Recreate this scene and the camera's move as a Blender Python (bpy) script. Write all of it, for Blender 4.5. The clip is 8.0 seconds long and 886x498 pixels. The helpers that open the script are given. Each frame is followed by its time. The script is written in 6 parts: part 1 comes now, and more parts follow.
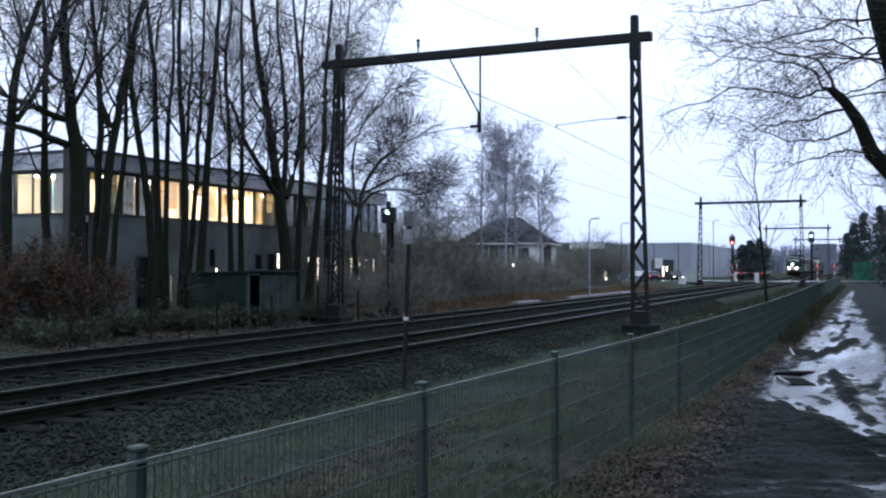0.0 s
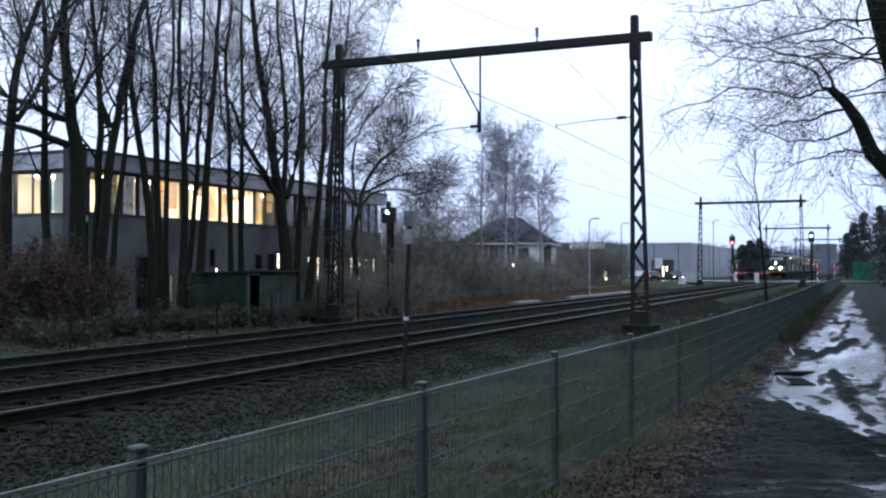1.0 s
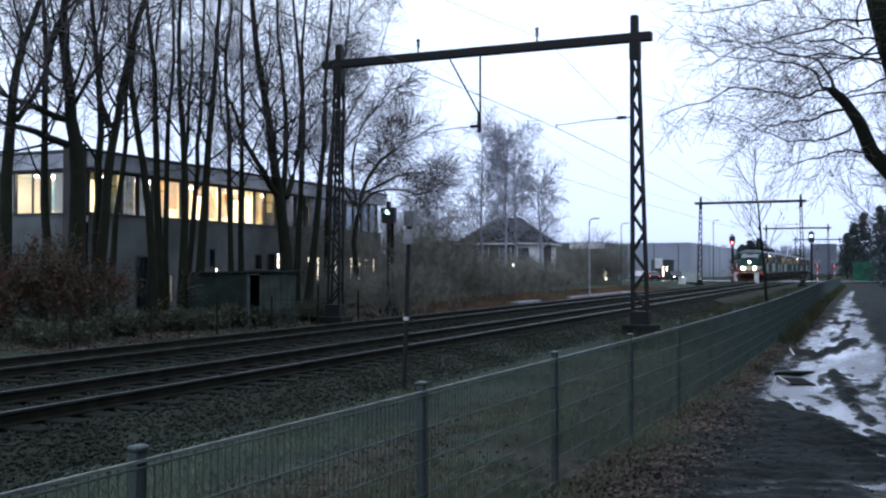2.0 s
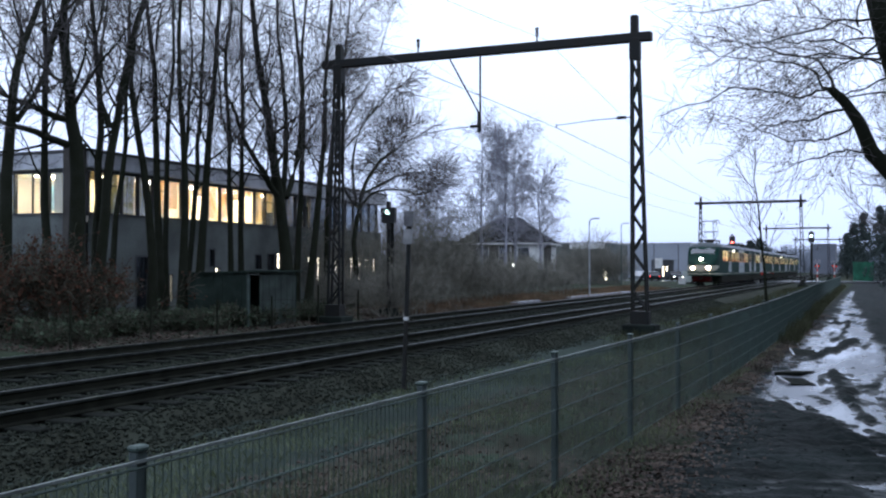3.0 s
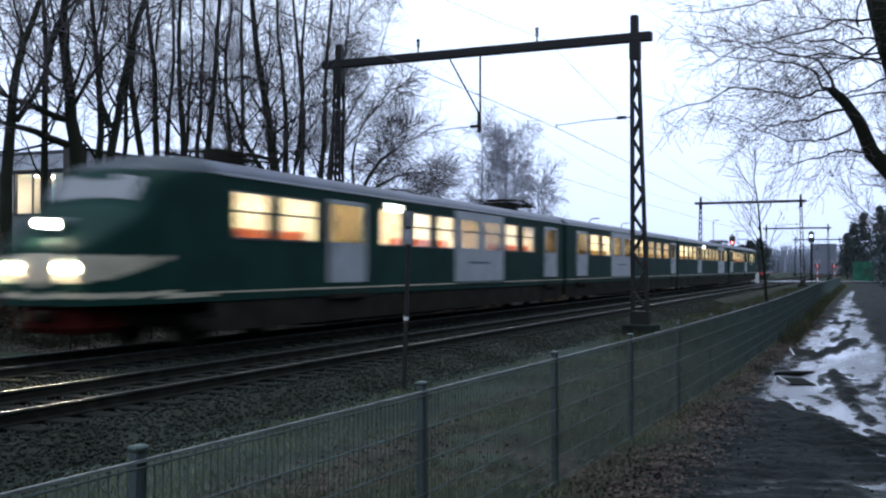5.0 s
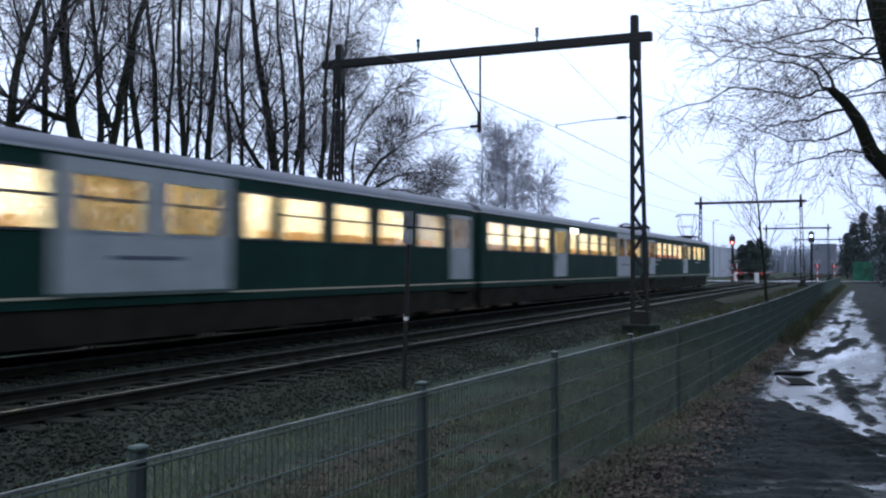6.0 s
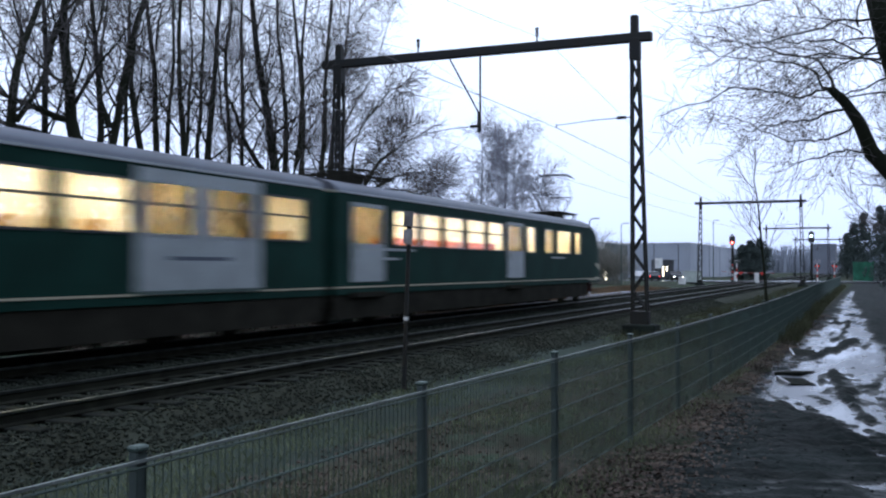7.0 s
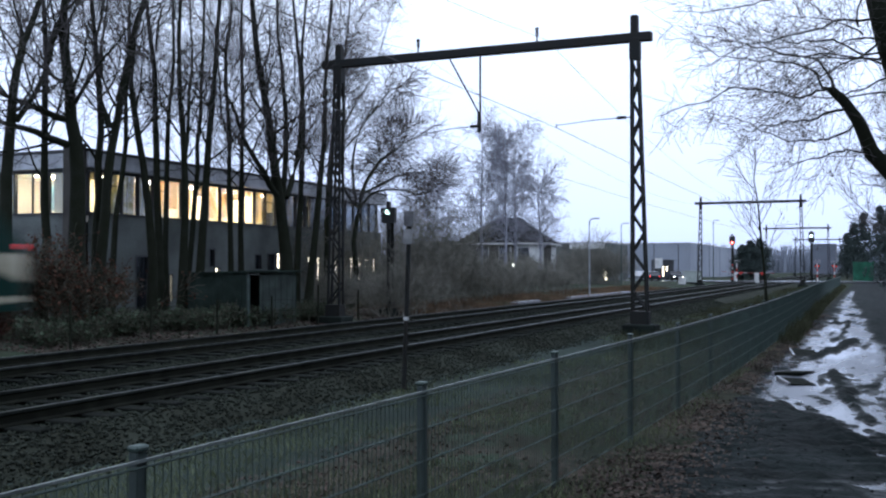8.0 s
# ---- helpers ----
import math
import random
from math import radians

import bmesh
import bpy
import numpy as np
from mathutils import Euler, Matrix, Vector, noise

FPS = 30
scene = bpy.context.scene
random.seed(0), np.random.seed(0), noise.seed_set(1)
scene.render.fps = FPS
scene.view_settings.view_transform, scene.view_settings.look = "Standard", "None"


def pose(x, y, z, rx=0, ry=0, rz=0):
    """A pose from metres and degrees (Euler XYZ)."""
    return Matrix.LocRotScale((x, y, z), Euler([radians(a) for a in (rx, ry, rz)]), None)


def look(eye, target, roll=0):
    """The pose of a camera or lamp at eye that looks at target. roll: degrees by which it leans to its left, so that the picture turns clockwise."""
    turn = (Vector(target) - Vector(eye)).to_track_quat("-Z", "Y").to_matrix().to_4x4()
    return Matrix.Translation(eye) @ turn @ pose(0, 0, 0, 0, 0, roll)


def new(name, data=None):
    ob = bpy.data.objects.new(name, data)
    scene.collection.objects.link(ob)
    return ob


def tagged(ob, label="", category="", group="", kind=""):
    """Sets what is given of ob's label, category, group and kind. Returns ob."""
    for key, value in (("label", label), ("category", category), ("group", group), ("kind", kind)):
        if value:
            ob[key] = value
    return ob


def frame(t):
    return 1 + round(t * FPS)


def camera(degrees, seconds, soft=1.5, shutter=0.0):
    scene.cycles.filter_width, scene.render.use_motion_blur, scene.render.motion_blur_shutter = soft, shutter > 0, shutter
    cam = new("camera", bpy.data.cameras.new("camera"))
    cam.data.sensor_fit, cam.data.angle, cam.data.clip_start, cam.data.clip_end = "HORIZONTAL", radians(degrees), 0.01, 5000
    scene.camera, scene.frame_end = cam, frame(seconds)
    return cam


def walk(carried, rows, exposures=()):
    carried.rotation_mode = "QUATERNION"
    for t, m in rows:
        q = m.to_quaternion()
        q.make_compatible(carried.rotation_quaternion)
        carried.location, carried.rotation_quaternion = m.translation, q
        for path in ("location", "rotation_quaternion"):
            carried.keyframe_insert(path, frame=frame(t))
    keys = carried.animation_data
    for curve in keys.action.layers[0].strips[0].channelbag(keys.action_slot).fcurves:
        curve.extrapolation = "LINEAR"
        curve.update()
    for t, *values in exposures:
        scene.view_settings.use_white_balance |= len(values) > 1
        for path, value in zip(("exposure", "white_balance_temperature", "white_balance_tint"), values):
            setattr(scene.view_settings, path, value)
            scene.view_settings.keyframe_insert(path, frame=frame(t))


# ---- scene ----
# ---- camera: on a tripod beside the fence ----
YAW = radians(23.03)
CY, SY = math.cos(YAW), math.sin(YAW)
EYE = (0.0, 0.0, 1.63)
STAND = look(EYE, (CY * 100, SY * 100, 1.63 + 1.917))
cam = camera(47.69, 8.0, soft=2.2, shutter=0.5)
walk(cam, [(0.0, STAND), (8.0, STAND)], exposures=[(0.0, 0.17, 6000, 12), (8.0, 0.17, 6000, 12)])

# ---- sky and sun: overcast dusk ----
world = bpy.data.worlds.new("world")
scene.world = world
world.use_nodes = True
wn, wl = world.node_tree.nodes, world.node_tree.links
sky = wn.new("ShaderNodeTexSky")
sky.sky_type = "NISHITA"
sky.sun_disc = False
sky.sun_elevation = radians(62)
sky.sun_rotation = radians(60)
sky.air_density, sky.dust_density, sky.ozone_density = 1.0, 2.0, 1.5
soften = wn.new("ShaderNodeHueSaturation")
soften.inputs["Saturation"].default_value = 0.35
wl.new(sky.outputs["Color"], soften.inputs["Color"])
cloud = wn.new("ShaderNodeMix")
cloud.data_type = "RGBA"
cloud.inputs["Factor"].default_value = 0.8
# an overcast dome: dimmer and bluer towards the horizon
dome = wn.new("ShaderNodeMix")
dome.data_type = "RGBA"
dome.inputs["A"].default_value, dome.inputs["B"].default_value = (5.75, 6.95, 9.9, 1), (8.15, 9.3, 11.3, 1)
where, axis, rise = wn.new("ShaderNodeTexCoord"), wn.new("ShaderNodeSeparateXYZ"), wn.new("ShaderNodeMapRange")
rise.inputs["From Min"].default_value, rise.inputs["From Max"].default_value = 0.02, 0.26
wl.new(where.outputs["Generated"], axis.inputs["Vector"])
wl.new(axis.outputs["Z"], rise.inputs["Value"])
wl.new(rise.outputs["Result"], dome.inputs["Factor"])
wl.new(dome.outputs["Result"], cloud.inputs["B"])
wl.new(soften.outputs["Color"], cloud.inputs["A"])
wl.new(cloud.outputs["Result"], wn["Background"].inputs["Color"])
wn["Background"].inputs["Strength"].default_value = 0.132
sun = new("sun", bpy.data.lights.new("sun", "SUN"))
sun.data.energy, sun.data.angle, sun.data.color = 0.5, radians(25), (1.0, 0.97, 0.94)
sun.matrix_world = look((0, 0, 60), (-8, -14, 8))


# ---- materials ----
def mat(name, base, rough=0.8, metal=0.0, vary=0.35, scale=3.0, fine=40.0, bump=0.3, spec=0.5, dirt=None, random_tone=0.0):
    """A surface with broad stains, fine grain and relief, in object space."""
    m = bpy.data.materials.new(name)
    m.use_nodes = True
    n, l = m.node_tree.nodes, m.node_tree.links
    p = n["Principled BSDF"]
    co = n.new("ShaderNodeTexCoord")
    big, small = n.new("ShaderNodeTexNoise"), n.new("ShaderNodeTexNoise")
    big.inputs["Scale"].default_value, small.inputs["Scale"].default_value = scale, fine
    big.inputs["Detail"].default_value, small.inputs["Detail"].default_value = 6, 4
    for t in (big, small):
        l.new(co.outputs["Object"], t.inputs["Vector"])
    dark = dirt or tuple(c * (1 - vary) for c in base)
    light = tuple(min(1, c * (1 + vary * 0.6)) for c in base)
    mix = n.new("ShaderNodeMix")
    mix.data_type = "RGBA"
    mix.inputs["A"].default_value, mix.inputs["B"].default_value = (*dark, 1), (*light, 1)
    ramp = n.new("ShaderNodeMapRange")
    ramp.inputs["From Min"].default_value, ramp.inputs["From Max"].default_value = 0.35, 0.65
    l.new(big.outputs["Fac"], ramp.inputs["Value"])
    l.new(ramp.outputs["Result"], mix.inputs["Factor"])
    grain = n.new("ShaderNodeMix")
    grain.data_type, grain.blend_type = "RGBA", "MULTIPLY"
    grain.inputs["Factor"].default_value = 0.5
    l.new(mix.outputs["Result"], grain.inputs["A"])
    g2 = n.new("ShaderNodeMapRange")
    g2.inputs["To Min"].default_value, g2.inputs["To Max"].default_value = 0.45, 1.55
    l.new(small.outputs["Fac"], g2.inputs["Value"])
    l.new(g2.outputs["Result"], grain.inputs["B"])
    out = grain.outputs["Result"]
    if random_tone:
        geo = n.new("ShaderNodeNewGeometry")
        tone = n.new("ShaderNodeMapRange")
        tone.inputs["To Min"].default_value, tone.inputs["To Max"].default_value = 1 - random_tone, 1 + random_tone
        l.new(geo.outputs["Random Per Island"], tone.inputs["Value"])
        vary_mix = n.new("ShaderNodeMix")
        vary_mix.data_type, vary_mix.blend_type = "RGBA", "MULTIPLY"
        vary_mix.inputs["Factor"].default_value = 1.0
        l.new(out, vary_mix.inputs["A"])
        l.new(tone.outputs["Result"], vary_mix.inputs["B"])
        out = vary_mix.outputs["Result"]
    l.new(out, p.inputs["Base Color"])
    p.inputs["Roughness"].default_value, p.inputs["Metallic"].default_value = rough, metal
    p.inputs["Specular IOR Level"].default_value = spec
    if bump:
        b = n.new("ShaderNodeBump")
        b.inputs["Strength"].default_value, b.inputs["Distance"].default_value = bump, 0.02
        l.new(small.outputs["Fac"], b.inputs["Height"])
        l.new(b.outputs["Normal"], p.inputs["Normal"])
    return m


def glow(name, colour, strength):
    m = bpy.data.materials.new(name)
    m.use_nodes = True
    p = m.node_tree.nodes["Principled BSDF"]
    p.inputs["Base Color"].default_value = (*colour, 1)
    p.inputs["Emission Color"].default_value = (*colour, 1)
    p.inputs["Emission Strength"].default_value = strength
    return m


def cloth(name, colour, through_light=0.5):
    """A blind or curtain that lets part of the light behind it through."""
    m = mat(name, colour, 0.9, vary=0.15, scale=2.0, fine=25, bump=0.05, spec=0.05)
    n, l = m.node_tree.nodes, m.node_tree.links
    t, mx = n.new("ShaderNodeBsdfTranslucent"), n.new("ShaderNodeMixShader")
    t.inputs["Color"].default_value = (*colour, 1)
    mx.inputs["Fac"].default_value = through_light
    l.new(n["Principled BSDF"].outputs[0], mx.inputs[1]), l.new(t.outputs[0], mx.inputs[2])
    l.new(mx.outputs[0], n["Material Output"].inputs["Surface"])
    return m


def glass(name, tint=(1, 1, 1), gloss=0.12):
    m = bpy.data.materials.new(name)
    m.use_nodes = True
    n, l = m.node_tree.nodes, m.node_tree.links
    n.remove(n["Principled BSDF"])
    a, b, mx = n.new("ShaderNodeBsdfTransparent"), n.new("ShaderNodeBsdfGlossy"), n.new("ShaderNodeMixShader")
    a.inputs["Color"].default_value = (*tint, 1)
    b.inputs["Roughness"].default_value = 0.02
    mx.inputs["Fac"].default_value = gloss
    l.new(a.outputs[0], mx.inputs[1]), l.new(b.outputs[0], mx.inputs[2])
    l.new(mx.outputs[0], n["Material Output"].inputs["Surface"])
    return m


SOIL = mat("soil", (0.030, 0.045, 0.029), 0.95, scale=0.9, fine=14, bump=0.8, dirt=(0.022, 0.020, 0.013), spec=0.05)
MUD = mat("wet_mud", (0.0082, 0.0122, 0.0118), 0.8, scale=0.8, fine=11, bump=1.0, spec=0.12, dirt=(0.0065, 0.0088, 0.0084))
# mud shines where it lies low and wet
_n, _l = MUD.node_tree.nodes, MUD.node_tree.links
_geo, _sep, _wet = _n.new("ShaderNodeNewGeometry"), _n.new("ShaderNodeSeparateXYZ"), _n.new("ShaderNodeMapRange")
_l.new(_geo.outputs["Position"], _sep.inputs["Vector"])
_l.new(_sep.outputs["Z"], _wet.inputs["Value"])
for _k, _v in (("From Min", -0.280), ("From Max", -0.244), ("To Min", 0.14), ("To Max", 0.85)):
    _wet.inputs[_k].default_value = _v
_l.new(_wet.outputs["Result"], _n["Principled BSDF"].inputs["Roughness"])
for _b in [q for q in _n if q.bl_idname == "ShaderNodeBump"]:
    _b.inputs["Distance"].default_value = 0.05
BALLAST = mat("ballast_stone", (0.0290, 0.0335, 0.0260), 0.95, scale=0.5, fine=30, bump=0.8, random_tone=0.35, spec=0.06)
BED = mat("dirty_ballast_bed", (0.0275, 0.0320, 0.0245), 0.95, scale=0.5, fine=25, bump=0.8, dirt=(0.0205, 0.0215, 0.0155), spec=0.03)
CESS = mat("fine_grey_cess_gravel", (0.027, 0.037, 0.031), 0.95, scale=0.45, fine=34, bump=0.8, dirt=(0.019, 0.026, 0.021), spec=0.05)
STEEL_DARK = mat("dark_painted_steel", (0.0112, 0.0125, 0.0125), 0.65, 0.0, scale=2, fine=25, spec=0.2, dirt=(0.0165, 0.0150, 0.0120))
RUST = mat("rusty_rail_side", (0.0165, 0.0172, 0.0122), 0.95, 0.0, scale=3, fine=50, spec=0.08)
RAIL_TOP = mat("worn_rail_head", (0.070, 0.078, 0.072), 0.42, 1.0, scale=3, fine=30, bump=0.05)
SLEEPER = mat("weathered_sleeper", (0.0098, 0.0118, 0.0092), 0.95, scale=3, fine=30, bump=0.5, spec=0.08)
CONCRETE = mat("stained_concrete", (0.0150, 0.0195, 0.0165), 0.9, scale=1.5, fine=25, bump=0.4, spec=0.1)
GALV = mat("galvanised_steel", (0.036, 0.062, 0.052), 0.6, 0.0, scale=4, fine=50, bump=0.1)
GALV_TOP = mat("bright_galvanised_rail", (0.20, 0.225, 0.215), 0.45, 0.3, scale=4, fine=50, bump=0.1)
NEAR_GREEN = glow("pale_green_lamp", (0.70, 1.0, 0.90), 3.0)
GALV_POST = mat("grey_green_post_paint", (0.056, 0.074, 0.071), 0.55, 0.2, scale=4, fine=50, bump=0.1)
BARK = mat("damp_bark", (0.0165, 0.0180, 0.0125), 0.95, scale=2.5, fine=22, bump=0.9, dirt=(0.0145, 0.0165, 0.0095), spec=0.1)
TWIG = mat("bare_twig", (0.062, 0.054, 0.055), 0.85, scale=3, fine=30, bump=0)
# pale birch bark, made bluer and fainter for distance haze
BIRCH = mat("hazed_birch_twig", (0.25, 0.25, 0.29), 0.85, scale=3, fine=20, bump=0)
BUSH = mat("brown_brush", (0.165, 0.158, 0.130), 0.9, scale=1.2, fine=30, bump=0, random_tone=0.35)
# brush tone lowered to carry the shade beneath the trees
SHADED_BUSH = mat("shaded_brush", (0.080, 0.076, 0.056), 0.95, scale=1.2, fine=30, bump=0, random_tone=0.35, spec=0.1)
IVY = mat("dark_ivy_leaf", (0.060, 0.078, 0.050), 0.9, scale=2, fine=20, bump=0, random_tone=0.2, spec=0.05)
BEECH = mat("withered_beech_leaf", (0.085, 0.042, 0.028), 0.9, scale=3, fine=20, bump=0, random_tone=0.5, spec=0.05)
LITTER = mat("fallen_leaf", (0.078, 0.059, 0.048), 0.9, scale=1.2, fine=20, bump=0, spec=0.2, random_tone=0.4)
LITTER_SOIL = mat("matted_leaf_soil", (0.040, 0.038, 0.029), 0.95, scale=1.2, fine=22, bump=0.9, dirt=(0.018, 0.023, 0.014), spec=0.05)
GRASS = mat("winter_grass", (0.095, 0.115, 0.056), 0.8, scale=0.7, fine=10, bump=0, random_tone=0.4)
# needle green lightened to hint at haze over the far conifers
EVERGREEN = mat("evergreen_needles", (0.054, 0.070, 0.066), 0.9, scale=2, fine=15, bump=0, random_tone=0.3, spec=0.08)
BRICK = mat("grey_brick", (0.126, 0.137, 0.130), 0.9, scale=0.7, fine=15, bump=0.4, spec=0.2)
BRICK_DARK = mat("brown_brick", (0.060, 0.055, 0.050), 0.9, scale=1.0, fine=20, bump=0.4, spec=0.15)
FASCIA = mat("grey_fascia", (0.46, 0.47, 0.50), 0.6, scale=1.0, fine=20, bump=0.1)
FRAME_DARK = mat("dark_window_frame", (0.030, 0.032, 0.035), 0.5, scale=2, fine=30, bump=0.05)
CREAM = mat("cream_interior", (0.74, 0.67, 0.52), 0.7, vary=0.15, scale=1, fine=20, bump=0.05)
BLIND = cloth("ivory_blind", (0.80, 0.70, 0.46))
BLIND_PEACH = cloth("peach_slatted_blind", (0.85, 0.69, 0.46))
BLIND_OLIVE = cloth("dim_olive_blind", (0.46, 0.45, 0.28), 0.3)
BLIND_BROWN = cloth("brown_curtain", (0.20, 0.14, 0.06), 0.4)
POSTER = mat("pale_blue_notice_board", (0.22, 0.42, 0.50), 0.6, vary=0.3, scale=4, fine=12, bump=0.0)
GLASS_SKY = glass("unlit_office_glass", (0.30, 0.34, 0.38), 0.16)
GLASS = glass("window_glass")
GLASS_DARK = mat("dark_glass", (0.02, 0.024, 0.03), 0.06, 0, scale=1, fine=5, bump=0, spec=0.9)
TUBE_LIGHT = glow("fluorescent_tube", (1.0, 0.90, 0.64), 50.0)
ROOM_LIGHT = glow("office_ceiling_light", (1.0, 0.90, 0.66), 24.0)
HEADLIGHT = glow("headlight", (1.0, 0.78, 0.52), 450.0)
WHITE_LIGHT = glow("white_lamp", (1.0, 0.90, 0.72), 40.0)
RED_LIGHT = glow("red_signal_lamp", (1.0, 0.10, 0.07), 12.0)
RED_GLOW = glow("red_tail_lamp", (1.0, 0.05, 0.03), 1.5)
GREEN_LIGHT = glow("green_white_signal_lamp", (0.72, 1.0, 0.92), 8.0)
# the shed's side boards are darker than its front boards
SHED = mat("dark_shed_boards", (0.024, 0.034, 0.028), 0.95, scale=1.5, fine=25, bump=0.4, spec=0.05)
SHED_PALE = mat("pale_shed_boards", (0.050, 0.062, 0.055), 0.95, scale=1.5, fine=25, bump=0.4, spec=0.08)
WHITE = mat("white_paint", (0.62, 0.62, 0.60), 0.6, vary=0.2, scale=2, fine=25, bump=0.1)
TRAIN_GREEN = mat("coach_green_paint", (0.0064, 0.0275, 0.0212), 0.65, 0, vary=0.25, scale=0.8, fine=20, bump=0.03, spec=0.06)
TRAIN_ROOF = mat("coach_roof_paint", (0.047, 0.059, 0.086), 0.5, 0.1, vary=0.3, scale=0.9, fine=15, bump=0.08)
TRAIN_GREY = mat("coach_door_grey", (0.25, 0.275, 0.285), 0.45, 0, vary=0.15, scale=1.5, fine=20, bump=0.03)
TRAIN_CREAM = mat("coach_cream_band", (0.36, 0.33, 0.24), 0.5, 0, vary=0.2, scale=2, fine=20, bump=0.03, spec=0.2)
TRAIN_RED = mat("coach_red_skirt", (0.040, 0.004, 0.003), 0.85, 0, spec=0.08, vary=0.3, scale=2, fine=20, bump=0.05)
UNDER = mat("brake_dust_black", (0.0190, 0.0182, 0.0142), 1.0, spec=0.05, scale=2, fine=25, bump=0.3)
# darker and greener than the coach roof
CAB_ROOF = mat("dark_cab_roof", (0.022, 0.036, 0.044), 0.55, 0, vary=0.3, scale=1.2, fine=15, bump=0.05, spec=0.3)
DOOR_GLASS = glass("frosted_door_glass", (0.46, 0.43, 0.38), 0.12)
WINDSCREEN = glass("cab_windscreen_glass", (0.30, 0.36, 0.40), 0.24)
SEAT_TAN = mat("tan_seat_cloth", (0.38, 0.24, 0.10), 0.85, vary=0.2, scale=3, fine=40, bump=0.1)
SEAT = mat("red_seat_cloth", (0.52, 0.15, 0.07), 0.85, vary=0.2, scale=3, fine=40, bump=0.1)
ROOF_TILE = mat("dark_roof_tile", (0.014, 0.014, 0.013), 1.0, scale=1, fine=12, bump=0.5, spec=0.03)
WAREHOUSE = mat("grey_blue_cladding", (0.27, 0.29, 0.33), 0.6, vary=0.12, scale=0.15, fine=6, bump=0.1)
GREEN_BOX = mat("green_container_paint", (0.024, 0.115, 0.068), 0.6, scale=1, fine=12, bump=0.1, spec=0.2)
CABINET = mat("pale_green_cabinet", (0.42, 0.46, 0.42), 0.5, vary=0.15, scale=1, fine=12, bump=0.05)
SIGNAL_BLACK = mat("signal_black", (0.012, 0.012, 0.013), 0.6, scale=2, fine=15, bump=0.05)
RED_PAINT = mat("red_paint", (0.50, 0.035, 0.025), 0.5, scale=2, fine=15, bump=0.05)
COPPER = mat("dark_contact_wire", (0.06, 0.055, 0.055), 0.5, 0.5, scale=2, fine=15, bump=0)
# the horizon woods' haze is mixed into this pale blue-grey
BRUSH_FAR = mat("hazed_bare_wood", (0.20, 0.22, 0.26), 0.9, scale=0.02, fine=0.5, bump=0, random_tone=0.2)
# bluish grey that puts the haze of distance on the far block
BLOCK_GREY = mat("hazed_grey_render", (0.125, 0.135, 0.16), 0.8, vary=0.15, scale=0.15, fine=4, bump=0.1)


# ---- building helpers ----
def finish(ob, material, smooth=False):
    ob.data.materials.append(material)
    if smooth:
        ob.data.polygons.foreach_set("use_smooth", [True] * len(ob.data.polygons))
    return ob


def part(name, bm, material, parent=None, label="", smooth=False):
    """One mesh object from a bmesh or mesh, under parent."""
    if isinstance(bm, bmesh.types.BMesh):
        me = bpy.data.meshes.new(name)
        bm.normal_update()
        bm.to_mesh(me)
        bm.free()
    else:
        me = bm
    ob = new(name, me)
    if not me.materials:
        finish(ob, material, smooth)
    if parent:
        ob.parent = parent
    return tagged(ob, label) if label else ob


def box(x0, x1, y0, y1, z0, z1, bevel=0.0, bm=None):
    bm = bm or bmesh.new()
    m = Matrix.Translation(((x0 + x1) / 2, (y0 + y1) / 2, (z0 + z1) / 2)) @ Matrix.Diagonal((x1 - x0, y1 - y0, z1 - z0, 1))
    made = bmesh.ops.create_cube(bm, size=1, matrix=m)
    if bevel:
        edges = list({e for v in made["verts"] for e in v.link_edges})
        bmesh.ops.bevel(bm, geom=edges, offset=bevel, segments=1, affect="EDGES")
    return bm


def cyl(p0, p1, r0, r1=None, sides=12, bm=None):
    bm = bm or bmesh.new()
    a, b = Vector(p0), Vector(p1)
    d = b - a
    m = Matrix.Translation((a + b) / 2) @ d.to_track_quat("Z", "Y").to_matrix().to_4x4()
    bmesh.ops.create_cone(bm, cap_ends=True, segments=sides, radius1=r0, radius2=r0 if r1 is None else r1, depth=d.length, matrix=m)
    return bm


def bar(p0, p1, w, h, bm=None):
    """A flat or square bar from p0 to p1."""
    bm = bm or bmesh.new()
    a, b = Vector(p0), Vector(p1)
    d = b - a
    m = Matrix.Translation((a + b) / 2) @ d.to_track_quat("Z", "Y").to_matrix().to_4x4() @ Matrix.Diagonal((w, h, d.length, 1))
    bmesh.ops.create_cube(bm, size=1, matrix=m)
    return bm


def empty(name, m=None, label="", category="", group="", kind=""):
    ob = new(name)
    ob.matrix_basis = m or Matrix()
    return tagged(ob, label, category, group, kind)


def mesh_np(name, verts, faces):
    """A mesh from arrays; faces is an (n, k) array."""
    me = bpy.data.meshes.new(name)
    verts, faces = np.asarray(verts, dtype=np.float32), np.asarray(faces, dtype=np.int32)
    n, k = faces.shape
    me.vertices.add(len(verts)), me.loops.add(n * k), me.polygons.add(n)
    me.vertices.foreach_set("co", verts.ravel())
    me.loops.foreach_set("vertex_index", faces.ravel())
    me.polygons.foreach_set("loop_start", np.arange(n, dtype=np.int32) * k)
    me.update(calc_edges=True)
    return me


